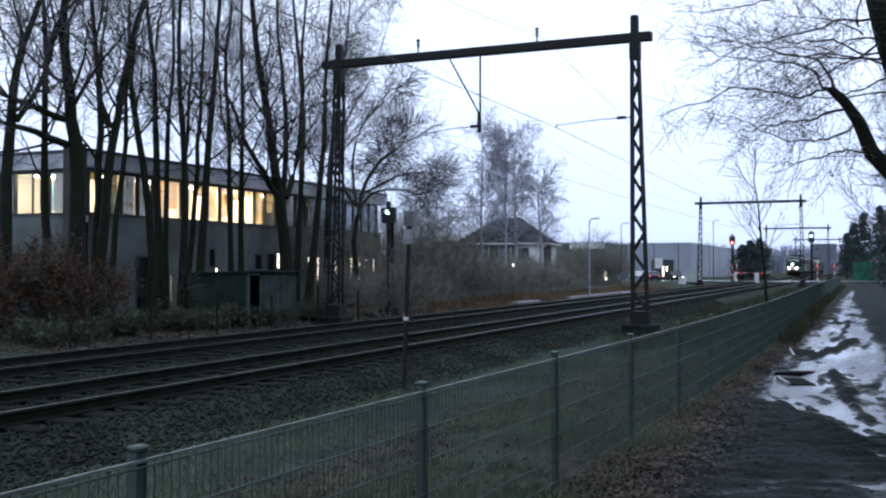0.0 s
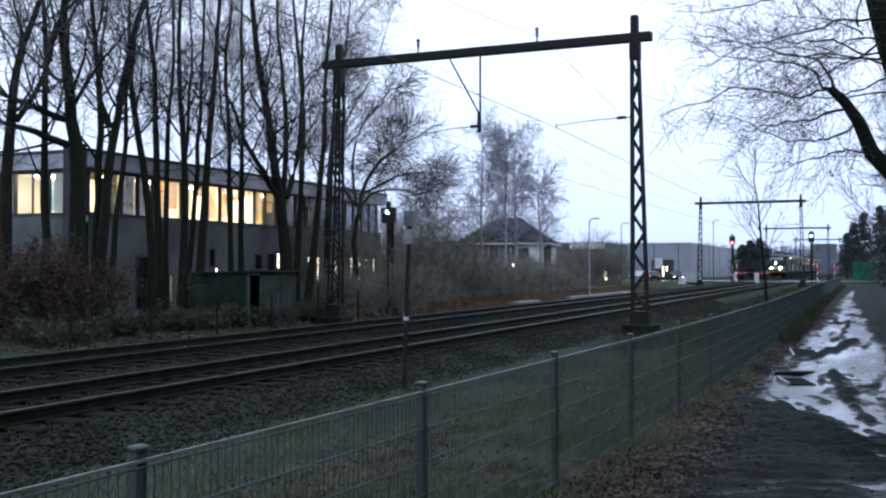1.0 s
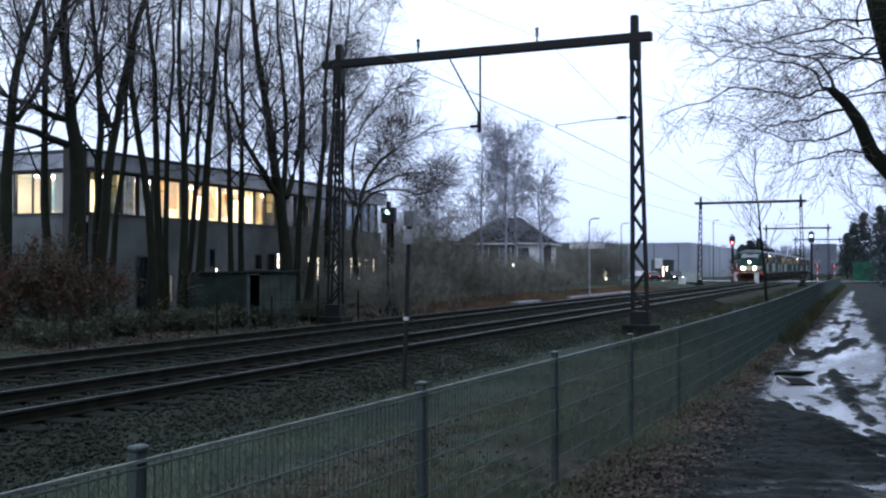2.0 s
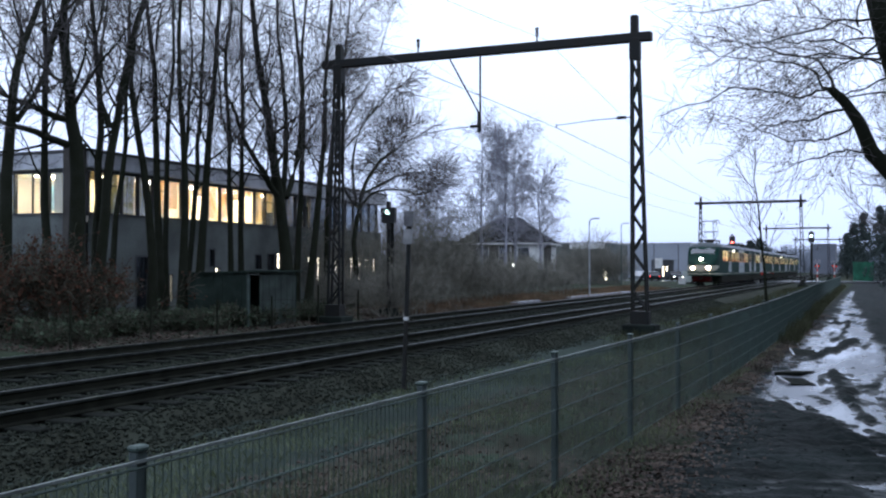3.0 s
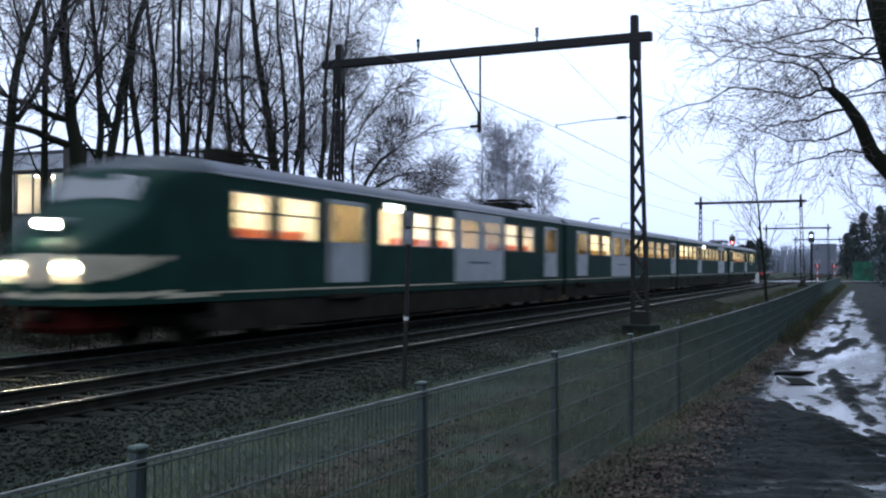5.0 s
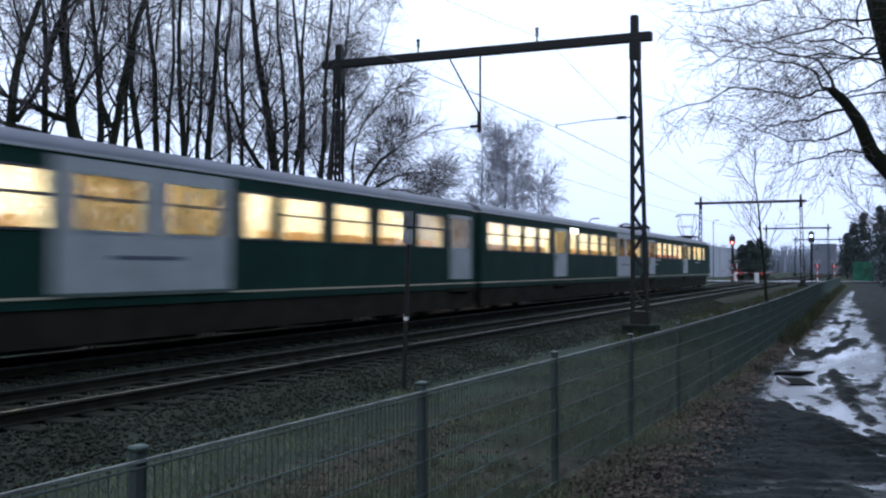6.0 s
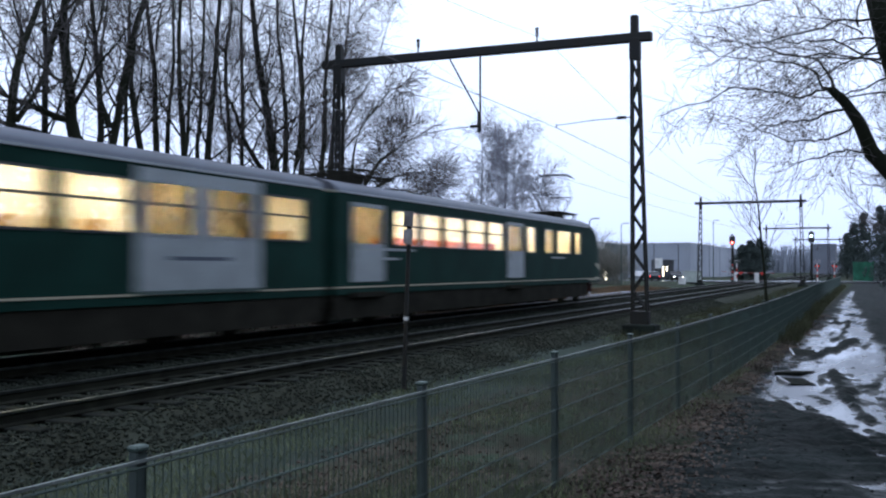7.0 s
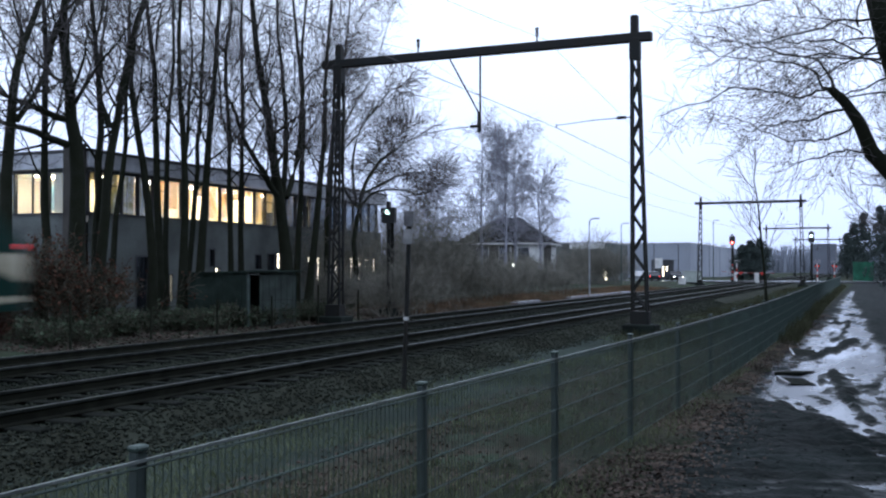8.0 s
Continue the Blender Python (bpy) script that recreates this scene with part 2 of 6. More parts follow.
def tubes(name, lines, sides=4):
    """A mesh of tapered tubes along lines, each (points, radii)."""
    groups = {}
    for pts, rad in lines:
        groups.setdefault(len(pts), []).append((pts, rad))
    V, Fc, base = [], [], 0
    ang = np.arange(sides) * 2 * math.pi / sides
    for n, items in groups.items():
        P = np.array([i[0] for i in items], dtype=np.float64)
        R = np.array([i[1] for i in items], dtype=np.float64)
        T = np.gradient(P, axis=1)
        T /= np.linalg.norm(T, axis=2, keepdims=True) + 1e-9
        ref = np.where(np.abs(T[..., 2:3]) > 0.9, np.array([1.0, 0, 0]), np.array([0, 0, 1.0]))
        A = np.cross(T, ref)
        A /= np.linalg.norm(A, axis=2, keepdims=True) + 1e-9
        B = np.cross(T, A)
        ring = P[:, :, None] + R[:, :, None, None] * (A[:, :, None] * np.cos(ang)[:, None] + B[:, :, None] * np.sin(ang)[:, None])
        V.append(ring.reshape(-1, 3))
        i, j, k = np.meshgrid(np.arange(len(items)), np.arange(n - 1), np.arange(sides), indexing="ij")
        o = base + (i * n + j) * sides
        k2 = (k + 1) % sides
        Fc.append(np.stack([o + k, o + k2, o + sides + k2, o + sides + k], -1).reshape(-1, 4))
        base += len(items) * n * sides
    return mesh_np(name, np.concatenate(V), np.concatenate(Fc))


def at(right, depth, up=0.0):
    """A place by metres to the right of and along the camera's line of sight, from the tripod."""
    return (depth * CY + right * SY, depth * SY - right * CY, up)
# ---- ground ----
def smooth(a, b, v):
    u = min(1, max(0, (v - a) / (b - a)))
    return u * u * (3 - 2 * u)


LEFT_BANK = ((8.0, -0.9), (10.3, -0.05), (12.6, 0.62), (14.4, 1.2), (16.3, 1.75), (21.4, 1.85), (28.5, 1.75), (42.0, 1.2), (66.0, 1.5), (90.0, 1.4))
RIGHT_BANK = ((8.0, -1.6), (12.0, -1.5), (16.0, -1.0), (21.0, -0.4), (29.0, -0.1), (43.0, 0.3), (66.0, 1.0), (90.0, 1.2))


def hollow(x, y):
    """1 inside the wet hollow of the path, 0 outside."""
    if x < 7 or x > 95 or not -3 < y < 3:
        return 0.0
    wob = 0.14 * noise.noise((x * 0.7, 2.0, 0.5)) + 0.06 * noise.noise((x * 2.3, 5.0, 0.5))
    a = np.interp(x, [p[0] for p in LEFT_BANK], [p[1] for p in LEFT_BANK]) + wob
    b = np.interp(x, [p[0] for p in RIGHT_BANK], [p[1] for p in RIGHT_BANK]) + wob
    return smooth(b - 0.35, b + 0.25, y) * (1 - smooth(a - 0.45, a + 0.4, y))


# mud thrown up along wheel tracks in the hollow: start, end, height, half width, bow
RIDGES = ((21.5, 1.15, 29.5, 0.15, 0.10, 0.16, 0.1), (18.0, 0.36, 12.6, -0.12, 0.075, 0.09, 0.10), (20.5, 0.62, 14.6, 0.20, 0.07, 0.07, 0.08), (15.2, 1.25, 11.2, 0.0, 0.06, 0.10, 0.18),
          (13.9, 0.75, 10.9, -0.4, 0.055, 0.09, 0.12), (40.0, 0.7, 27.0, 0.9, 0.06, 0.12, -0.1), (17.0, -0.15, 11.5, -0.6, 0.06, 0.12, 0.1))


def ridge_z(x, y):
    """Height of the mud ridges beside the wheel tracks."""
    z = 0.0
    for xa, ya, xb, yb, h, w, bow in RIDGES:
        u = (x - xa) / (xb - xa)
        if 0 < u < 1:
            mid = ya + (yb - ya) * u + bow * math.sin(u * math.pi) + 0.05 * noise.noise((x * 1.3, ya, 2))
            z += h * math.exp(-((y - mid) / w) ** 2) * min(1, 6 * u, 6 * (1 - u)) * (0.75 + 0.6 * noise.noise((x * 2.1, y * 3, 5)))
    return z


def ground_z(x, y):
    """Height of the soil: the path with its hollow, the fence strip, the cess beside the tracks, the bank beyond."""
    z = -0.22
    if y > 3.5:
        z -= 0.22 * min(1, (y - 3.5) / 2.5)
    if y > 15.5:
        z += 0.40 * min(1, (y - 15.5) / 5)
    rough = 0.03 * noise.noise((x * 0.5, y * 0.5, 0)) + 0.018 * noise.noise((x * 1.7, y * 1.7, 3)) + 0.012 * noise.noise((x * 4.5, y * 4.5, 9))
    if y < 2.0:
        h = hollow(x, y)
        v = y - float(np.interp(x, [p[0] for p in LEFT_BANK], [p[1] for p in LEFT_BANK]))
        mound = 0.060 * noise.noise((x * 0.2, v * 2.3, 7)) + 0.05 * noise.noise((x * 0.55, v * 5.5, 11)) + 0.032 * noise.noise((x * 2.2, v * 7, 17)) + 0.018 * noise.noise((x * 5.0, v * 11, 23))
        tread = math.sin(x * 21 + v * 6 + 3.5 * noise.noise((x * 0.5, y * 1.1, 4))) * smooth(-0.1, 0.25, noise.noise((x * 0.25, v * 1.6, 31)) + (0.25 if x < 16 else 0.0))
        z -= 0.034 * math.exp(-((x - 9.4) / 0.55) ** 2 - ((y - 0.1) / 0.8) ** 2)
        z += 0.014 * (1 - h) * tread
        z += h * (-0.072 + mound + (0.012 + 0.03 * smooth(14.5, 11.0, x)) * tread + 0.012 * smooth(14.5, 11.0, x)) + ridge_z(x, y) + (1 - h) * 0.007 * math.sin(x * 9 + y * 2) * smooth(0.0, 0.6, noise.noise((x * 0.3, y * 0.3, 21)) + 0.3)
        rough = rough * (1.0 - 0.45 * h) + (0.012 * noise.noise((x * 8, y * 8, 2)) + 0.038 * noise.noise((x * 3, y * 3, 8))) * (1 - 0.6 * h)
    return z + rough


def ground():
    xs = list(np.concatenate([np.arange(-30, 4, 1.0), np.arange(4, 8, 0.075), np.arange(8, 18, 0.05), np.arange(18, 28, 0.09), np.arange(28, 40, 0.14), np.arange(40, 80, 0.5), np.arange(80, 200, 4), np.geomspace(200, 4000, 14)]))
    ys = list(np.concatenate([-np.geomspace(3000, 8, 12), np.arange(-7, -2, 0.5), np.arange(-2, 3, 0.06), np.arange(3, 4, 0.2), np.arange(4, 26, 0.5), np.geomspace(26, 3000, 14)]))
    verts = [(x, y, ground_z(x, y) if x < 200 and -10 < y < 40 else -0.25) for x in xs for y in ys]
    n = len(ys)
    faces = [(i * n + j, (i + 1) * n + j, (i + 1) * n + j + 1, i * n + j + 1) for i in range(len(xs) - 1) for j in range(n - 1)]
    ob = finish(new("ground", mesh_np("ground", verts, faces)), SOIL, True)
    ob.data.materials.append(MUD)
    wet = [1 if -3.5 < v.center.y < 1.75 + 0.3 * noise.noise((v.center.x * 0.6, v.center.y * 0.6, 5)) - 0.03 * max(0, 12 - v.center.x) and v.center.x > -30 else 0 for v in ob.data.polygons]
    ob.data.materials.append(LITTER_SOIL)
    for k, f in enumerate(ob.data.polygons):
        x, y = f.center.x, f.center.y
        if not wet[k] and 0.8 < y < 5.2 and -5 < x < 80 and noise.noise((x * 0.7, y * 0.7, 12)) + (0.6 if y < 2.2 else 0.05) > 0:
            wet[k] = 2
    ob.data.materials.append(CESS)
    for k, f in enumerate(ob.data.polygons):
        x, y = f.center.x, f.center.y
        if 5.1 + 0.5 * noise.noise((x * 0.4, y * 0.8, 15)) < y < 17.2 and x < 200:
            wet[k] = 3
    ob.data.polygons.foreach_set("material_index", wet)
    tagged(ob, "dark wet earth with a rutted muddy path", "ground", kind="structure")


ground()

WATER = bpy.data.materials.new("puddle_water")
WATER.use_nodes = True
_p = WATER.node_tree.nodes["Principled BSDF"]
_n, _l = WATER.node_tree.nodes, WATER.node_tree.links
_co, _map, _slush_sheen, _tone, _rough = (_n.new("ShaderNode" + k) for k in ("TexCoord", "Mapping", "TexNoise", "Mix", "MapRange"))
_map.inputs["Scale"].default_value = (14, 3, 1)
_slush_sheen.inputs["Scale"].default_value, _slush_sheen.inputs["Detail"].default_value = 1.6, 7
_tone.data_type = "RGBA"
# streaks of thin slush, tinted blue to add to the sky's reflection
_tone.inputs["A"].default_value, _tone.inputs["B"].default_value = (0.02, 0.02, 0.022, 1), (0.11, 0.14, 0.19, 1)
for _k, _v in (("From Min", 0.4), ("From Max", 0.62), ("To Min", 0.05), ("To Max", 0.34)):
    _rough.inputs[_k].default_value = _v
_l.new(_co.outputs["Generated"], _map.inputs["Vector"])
_l.new(_map.outputs["Vector"], _slush_sheen.inputs["Vector"])
_l.new(_slush_sheen.outputs["Fac"], _rough.inputs["Value"])
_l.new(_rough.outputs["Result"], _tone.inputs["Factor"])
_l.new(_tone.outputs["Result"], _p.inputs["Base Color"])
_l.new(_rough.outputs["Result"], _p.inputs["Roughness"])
_p.inputs["IOR"].default_value = 1.33
_p.inputs["Specular IOR Level"].default_value = 0.5


def puddle():
    """Water that stands in the ruts; the mud stands out of it where it is higher."""
    bm = bmesh.new()
    bmesh.ops.create_grid(bm, x_segments=40, y_segments=8, size=1, matrix=Matrix.Translation((49, 0.25, -0.272)) @ Matrix.Diagonal((42, 2.1, 1, 1)))
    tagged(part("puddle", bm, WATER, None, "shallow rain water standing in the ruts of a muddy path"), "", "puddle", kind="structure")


puddle()

# ---- tracks ----
NEAR, FAR, GAUGE = 9.8, 13.8, 1.507
X0, X1 = -25.0, 420.0


def ballast():
    """The bed: a trapezoid with loose stones on it."""
    bm = bmesh.new()
    prof = [(7.5, -0.49), (8.35, -0.225), (10.0, -0.215), (11.8, -0.255), (13.6, -0.215), (15.5, -0.225), (16.5, -0.47)]
    rows = [[bm.verts.new((x, y, z)) for y, z in prof] for x in (X0, X1)]
    for a in range(len(prof) - 1):
        bm.faces.new((rows[0][a], rows[1][a], rows[1][a + 1], rows[0][a + 1]))
    bed = part("ballast_bed", bm, BED, None, "dark grey crushed stone bed under two tracks")
    tagged(bed, "", "ballast", kind="structure")
    rng = np.random.default_rng(5)
    n = 130000
    d = rng.random(n) ** 1.7
    x = 4 + d * 56
    y = 5.0 + rng.random(n) * 11.4
    sparse = rng.random(n) < np.interp(y, [7.0, 7.5], [0.0, 1.0])
    x, y, n = x[sparse], y[sparse], int(sparse.sum())
    z = np.where(y < 7.55, -0.22 - 0.22 * np.clip((y - 3.5) / 2.5, 0, 1), np.interp(y, [p[0] for p in prof], [p[1] for p in prof])) + 0.005 + 0.03 * rng.random(n)
    keep = np.minimum.reduce([np.abs(y - c) for c in (NEAR - GAUGE / 2, NEAR + GAUGE / 2, FAR - GAUGE / 2, FAR + GAUGE / 2)]) > 0.11
    x, y, z = x[keep], y[keep], z[keep]
    n = len(x)
    octa = np.array([(1, 0, 0), (-1, 0, 0), (0, 1, 0), (0, -1, 0), (0, 0, 1), (0, 0, -1)], dtype=float)
    tri = np.array([(0, 2, 4), (2, 1, 4), (1, 3, 4), (3, 0, 4), (2, 0, 5), (1, 2, 5), (3, 1, 5), (0, 3, 5)])
    size = (0.014 + 0.022 * rng.random((n, 1, 1))) * (0.7 + 0.6 * rng.random((n, 6, 3)))
    a = rng.random(n) * 6.28
    rot = np.stack([np.stack([np.cos(a), -np.sin(a), 0 * a], -1), np.stack([np.sin(a), np.cos(a), 0 * a], -1), np.stack([0 * a, 0 * a, 0.75 + 0 * a], -1)], 1)
    V = np.einsum("nij,nkj->nki", rot, octa[None] * size) + np.stack([x, y, z], -1)[:, None]
    Fc = tri[None] + (np.arange(n) * 6)[:, None, None]
    st = finish(new("ballast_stones", mesh_np("ballast_stones", V.reshape(-1, 3), Fc.reshape(-1, 3))), BALLAST)
    tagged(st, "loose dark crushed stones between the rails", "ballast", kind="stuff")


def track(yc, label):
    t = empty("railway_track", label=label, category="railway track", group="railway tracks")
    head = [(-0.036, 0), (0.036, 0), (0.036, -0.035), (-0.036, -0.035)]
    web = [(-0.036, -0.035), (0.036, -0.035), (0.010, -0.05), (0.010, -0.135), (0.07, -0.155), (0.07, -0.165), (-0.07, -0.165), (-0.07, -0.155), (-0.010, -0.135), (-0.010, -0.05)]
    for side in (-1, 1):
        y = yc + side * GAUGE / 2
        bm = bmesh.new()
        a = [bm.verts.new((X0, y + p, q)) for p, q in web]
        b = [bm.verts.new((X1, y + p, q)) for p, q in web]
        for i in range(len(web)):
            bm.faces.new((a[i], a[i - 1], b[i - 1], b[i]))
        rail = part("rail", bm, RUST, t, "rusty steel rail with a worn bright head")
        bm = bmesh.new()
        a = [bm.verts.new((X0, y + p, q)) for p, q in head]
        b = [bm.verts.new((X1, y + p, q)) for p, q in head]
        for i in range(4):
            bm.faces.new((a[i], a[i - 1], b[i - 1], b[i]))
        part("rail_head", bm, RAIL_TOP, rail)
    me = bpy.data.meshes.new("sleeper")
    bm = box(-0.125, 0.125, -1.3, 1.3, -0.30, -0.168, 0.015)
    bm.to_mesh(me)
    bm.free()
    me.materials.append(SLEEPER)
    for i in range(150):
        s = new("sleeper", me)
        s.parent = t
        s.location = (-4 + 0.6 * i, yc, 0.006 * math.sin(i * 2.1))
    bm = bmesh.new()
    for i in range(150, 560):
        box(-4.125 + 0.6 * i, -3.875 + 0.6 * i, yc - 1.3, yc + 1.3, -0.30, -0.17, 0, bm)
    tagged(part("sleeper_row", bm, SLEEPER, t), kind="stuff")
    return t


ballast()
track(NEAR, "rusty railway track nearer to the fence")
track(FAR, "rusty railway track along the trees")


# ---- overhead line ----
def lattice_column(parent, y, out, top, foot):
    """A tapering lattice mast: two upright angle bars with zigzag lacing. out: +1 or -1, the side that flares."""
    col = empty("column")
    col.parent = parent
    tagged(col, "dark riveted lattice steel column")
    w_top, w_foot, dx = 0.20, 0.46, 0.13
    z0, z1 = foot, top - 0.55
    for sx in (-dx, dx):
        part("upright", bar((sx, y, z0), (sx, y, top), 0.07, 0.07), STEEL_DARK, col)
        part("upright", bar((sx, y + out * w_foot, z0), (sx, y + out * w_top, z1), 0.07, 0.07), STEEL_DARK, col)
    n = 13
    zs = [z0 + 0.45 + (z1 - z0 - 0.6) * (i / n) for i in range(n + 1)]
    for i in range(n):
        wa = w_foot + (w_top - w_foot) * (zs[i] - z0) / (z1 - z0)
        wb = w_foot + (w_top - w_foot) * (zs[i + 1] - z0) / (z1 - z0)
        a, b = ((0, wb) if i % 2 else (wa, 0))
        for sx in (-dx, dx):
            part("lacing_bar", bar((sx, y + out * a, zs[i]), (sx, y + out * b, zs[i + 1]), 0.055, 0.055), STEEL_DARK, col)
    part("base_plate", box(-0.22, 0.22, min(y - 0.05, y + out * 0.52), max(y + 0.05, y + out * 0.52), z0 - 0.02, z0 + 0.42, 0.01), STEEL_DARK, col)
    part("head_plate", box(-0.16, 0.16, min(y - 0.06, y + out * 0.26), max(y + 0.06, y + out * 0.26), z1 - 0.1, z1 + 0.55, 0.01), STEEL_DARK, col)
    bm = box(-0.12, 0.12, min(y - 0.03, y + out * 0.2), max(y + 0.03, y + out * 0.2), top - 0.05, top + 0.72, 0.02)
    part("post_top", bm, STEEL_DARK, col)
    part("footing", box(-0.45, 0.45, min(y - 0.25, y + out * 0.75), max(y + 0.25, y + out * 0.75), foot - 0.75, foot + 0.02, 0.04), CONCRETE, col, "stained concrete footing")


def insulator(parent, y, z, s=1.0):
    bm = cyl((0, y, z), (0, y, z + 0.16 * s), 0.018 * s)
    for k in range(3):
        cyl((0, y, z + (0.15 + 0.05 * k) * s), (0, y, z + (0.185 + 0.05 * k) * s), 0.05 * s, 0.02 * s, 10, bm)
    cyl((0, y, z + 0.30 * s), (0, y, z + 0.34 * s), 0.055 * s, 0.03 * s, 10, bm)
    part("insulator", bm, STEEL_DARK, parent, "dark ribbed line insulator")


def portal(x, detail=True):
    p = empty("catenary_portal", pose(x, 0, 0), "dark steel lattice portal spanning two railway tracks", "catenary portal", "catenary portals")
    yr, yl, zb = 6.70, 16.90, 8.62
    lattice_column(p, yr, -1, zb + 0.1, -0.10)
    lattice_column(p, yl, 1, zb + 0.1, -0.05)
    beam = box(-0.14, 0.14, yr - 0.62, yl + 0.72, zb, zb + 0.27, 0.012)
    part("beam", beam, STEEL_DARK, p, "dark riveted box beam")
    insulator(p, 9.77, zb + 0.27, 1.4)
    insulator(p, 13.96, zb + 0.27, 1.4)
    part("hanger", bar((0, 11.72, zb), (0, 11.72, 6.1), 0.05, 0.05), STEEL_DARK, p)
    part("hanger", bar((0, 11.78, 6.75), (0, 11.78, 6.1), 0.09, 0.05), STEEL_DARK, p)
    part("brace", bar((0, 12.82, zb), (0, 11.78, 6.75), 0.045, 0.045), STEEL_DARK, p)
    for y0, y1 in ((11.72, 13.65), (6.75, 9.13)):
        s = (y1 - y0)
        part("steady_arm", tubes("steady_arm", [([(0, y0, 6.30), (0, y0 + s * 0.5, 6.27), (0, y1, 6.17)], [0.016, 0.014, 0.012])], 6), STEEL_DARK, p)
        part("arm_insulator", cyl((0, y0 + s * 0.06, 6.30), (0, y0 + s * 0.18, 6.295), 0.05, 0.05, 10), STEEL_DARK, p)
        part("dropper_clip", cyl((0, y1, 6.08), (0, y1, 6.22), 0.018), STEEL_DARK, p)
    return p


PORTALS = [-50.0, 30.7, 112.4, 189.0, 266.0, 343.0]
for px in PORTALS[1:]:
    portal(px)


def wire(name, pts, r, label):
    tagged(finish(new(name, tubes(name, [(pts, [r] * len(pts))], 5)), COPPER), label, "overhead wire", "overhead wires")


for a, b in zip(PORTALS, PORTALS[1:]):
    for y0, y1 in ((9.13, 9.9), (13.65, 13.2)):
        pts = [(a + (b - a) * i / 16, y0 + 0.35 * math.sin(i / 16 * math.pi), 6.10 - 0.06 * math.sin(i / 16 * math.pi)) for i in range(17)]
        wire("contact_wire", pts, 0.010, "dark copper contact wire above a track")
        yc = y0 + 0.3
        pts = [(a + (b - a) * i / 16, yc, 8.93 - 2.1 * 4 * (i / 16) * (1 - i / 16)) for i in range(17)]
        wire("catenary_wire", pts, 0.006, "sagging dark catenary wire above a track")


# ---- wire mesh fence ----
def fence_y(x):
    if x > 50:
        return 2.393 + 0.003 * (x - 50)
    return 2.15 + (0.0012 if x < 24 else 0.00036) * (x - 24) ** 2


def fence():
    f = empty("mesh_fence", label="low galvanised welded mesh fence beside the path", category="fence")
    panel_lines = []
    H = 1.03
    for i in range(50):
        x = 0.025 + 0.05 * i
        panel_lines.append(([(x, 0, 0.02), (x, 0, H + 0.02)], [0.003, 0.003]))
    for k in range(6):
        z = 0.03 + 0.2 * k
        for off in (-0.008, 0.008):
            panel_lines.append(([(0, off, z), (2.5, off, z)], [0.0042, 0.0042]))
    panel_me = tubes("mesh_panel", panel_lines, 4)
    panel_me.materials.append(GALV)
    rail_me = bpy.data.meshes.new("top_rail")
    bm = bar((0, 0, H + 0.025), (2.5, 0, H + 0.025), 0.013, 0.012)
    bm.to_mesh(rail_me)
    bm.free()
    rail_me.materials.append(GALV_TOP)
    post_me = bpy.data.meshes.new("post")
    bm = box(-0.03, 0.03, -0.022, 0.022, -0.3, H + 0.06, 0.004)
    bm.to_mesh(post_me)
    bm.free()
    post_me.materials.append(GALV_POST)
    cap_me = bpy.data.meshes.new("post_cap")
    bm = box(-0.037, 0.037, -0.03, 0.03, H + 0.06, H + 0.085, 0.008)
    bm.to_mesh(cap_me)
    bm.free()
    cap_me.materials.append(GALV)
    x = 3.21 - 5 * 2.5
    for i in range(45):
        y, y2 = fence_y(x), fence_y(x + 2.5)
        dx = 2.5 * math.cos(math.atan2(y2 - y, 2.5))
        z, z2 = -0.185 - 0.0004 * max(0, x - 20), -0.185 - 0.0004 * max(0, x + 2.5 - 20)
        turn = Euler((0, -math.atan2(z2 - z, 2.5), math.atan2(y2 - y, 2.5)))
        post = part("post", post_me, GALV_POST, f)
        cap = part("post_cap", cap_me, GALV, post)
        post.location, post.rotation_euler = (x, y, z), (0.0, 0.012 * math.sin(i * 1.7), turn.z)
        pan = part("mesh_panel", panel_me, GALV, f)
        pan.location, pan.rotation_euler = (x, y - 0.026, z), turn
        top = part("top_rail", rail_me, GALV, pan)
        x += dx


fence()
# ---- the train: four green railcars ----
SPEED = 38.8
Z_SILL, Z_WTOP, Z_GUT = 2.29, 3.25, 3.60
HALF = 1.40
CARS = []


def arc_profile():
    """Half section from the sole bar to the crown of the roof."""
    pts = [(HALF, 0.95), (HALF, 1.15), (HALF, 1.6), (HALF, Z_SILL), (HALF, Z_WTOP), (HALF, Z_GUT)]
    for i in range(1, 9):
        a = i / 8 * math.pi / 2
        pts.append((HALF * math.cos(a) ** 0.8, Z_GUT + 0.40 * math.sin(a)))
    return pts


def wall_grid(bm, x0, x1, y, z0, z1, holes):
    """A wall in the plane y with rectangular holes (xa, xb, za, zb)."""
    xs = sorted({x0, x1, *[h[0] for h in holes], *[h[1] for h in holes]})
    zs = sorted({z0, z1, *[h[2] for h in holes], *[h[3] for h in holes]})
    V = {(x, z): bm.verts.new((x, y, z)) for x in xs for z in zs}
    for a, b in zip(xs, xs[1:]):
        for c, d in zip(zs, zs[1:]):
            mx, mz = (a + b) / 2, (c + d) / 2
            if not any(h[0] < mx < h[1] and h[2] < mz < h[3] for h in holes):
                bm.faces.new((V[a, c], V[b, c], V[b, d], V[a, d]))


def thicken(bm, depth):
    """Gives a flat wall a thickness along +y."""
    made = bmesh.ops.extrude_face_region(bm, geom=list(bm.faces), use_keep_orig=True)
    bmesh.ops.translate(bm, vec=(0, depth, 0), verts=[g for g in made["geom"] if isinstance(g, bmesh.types.BMVert)])
    bmesh.ops.recalc_face_normals(bm, faces=list(bm.faces))


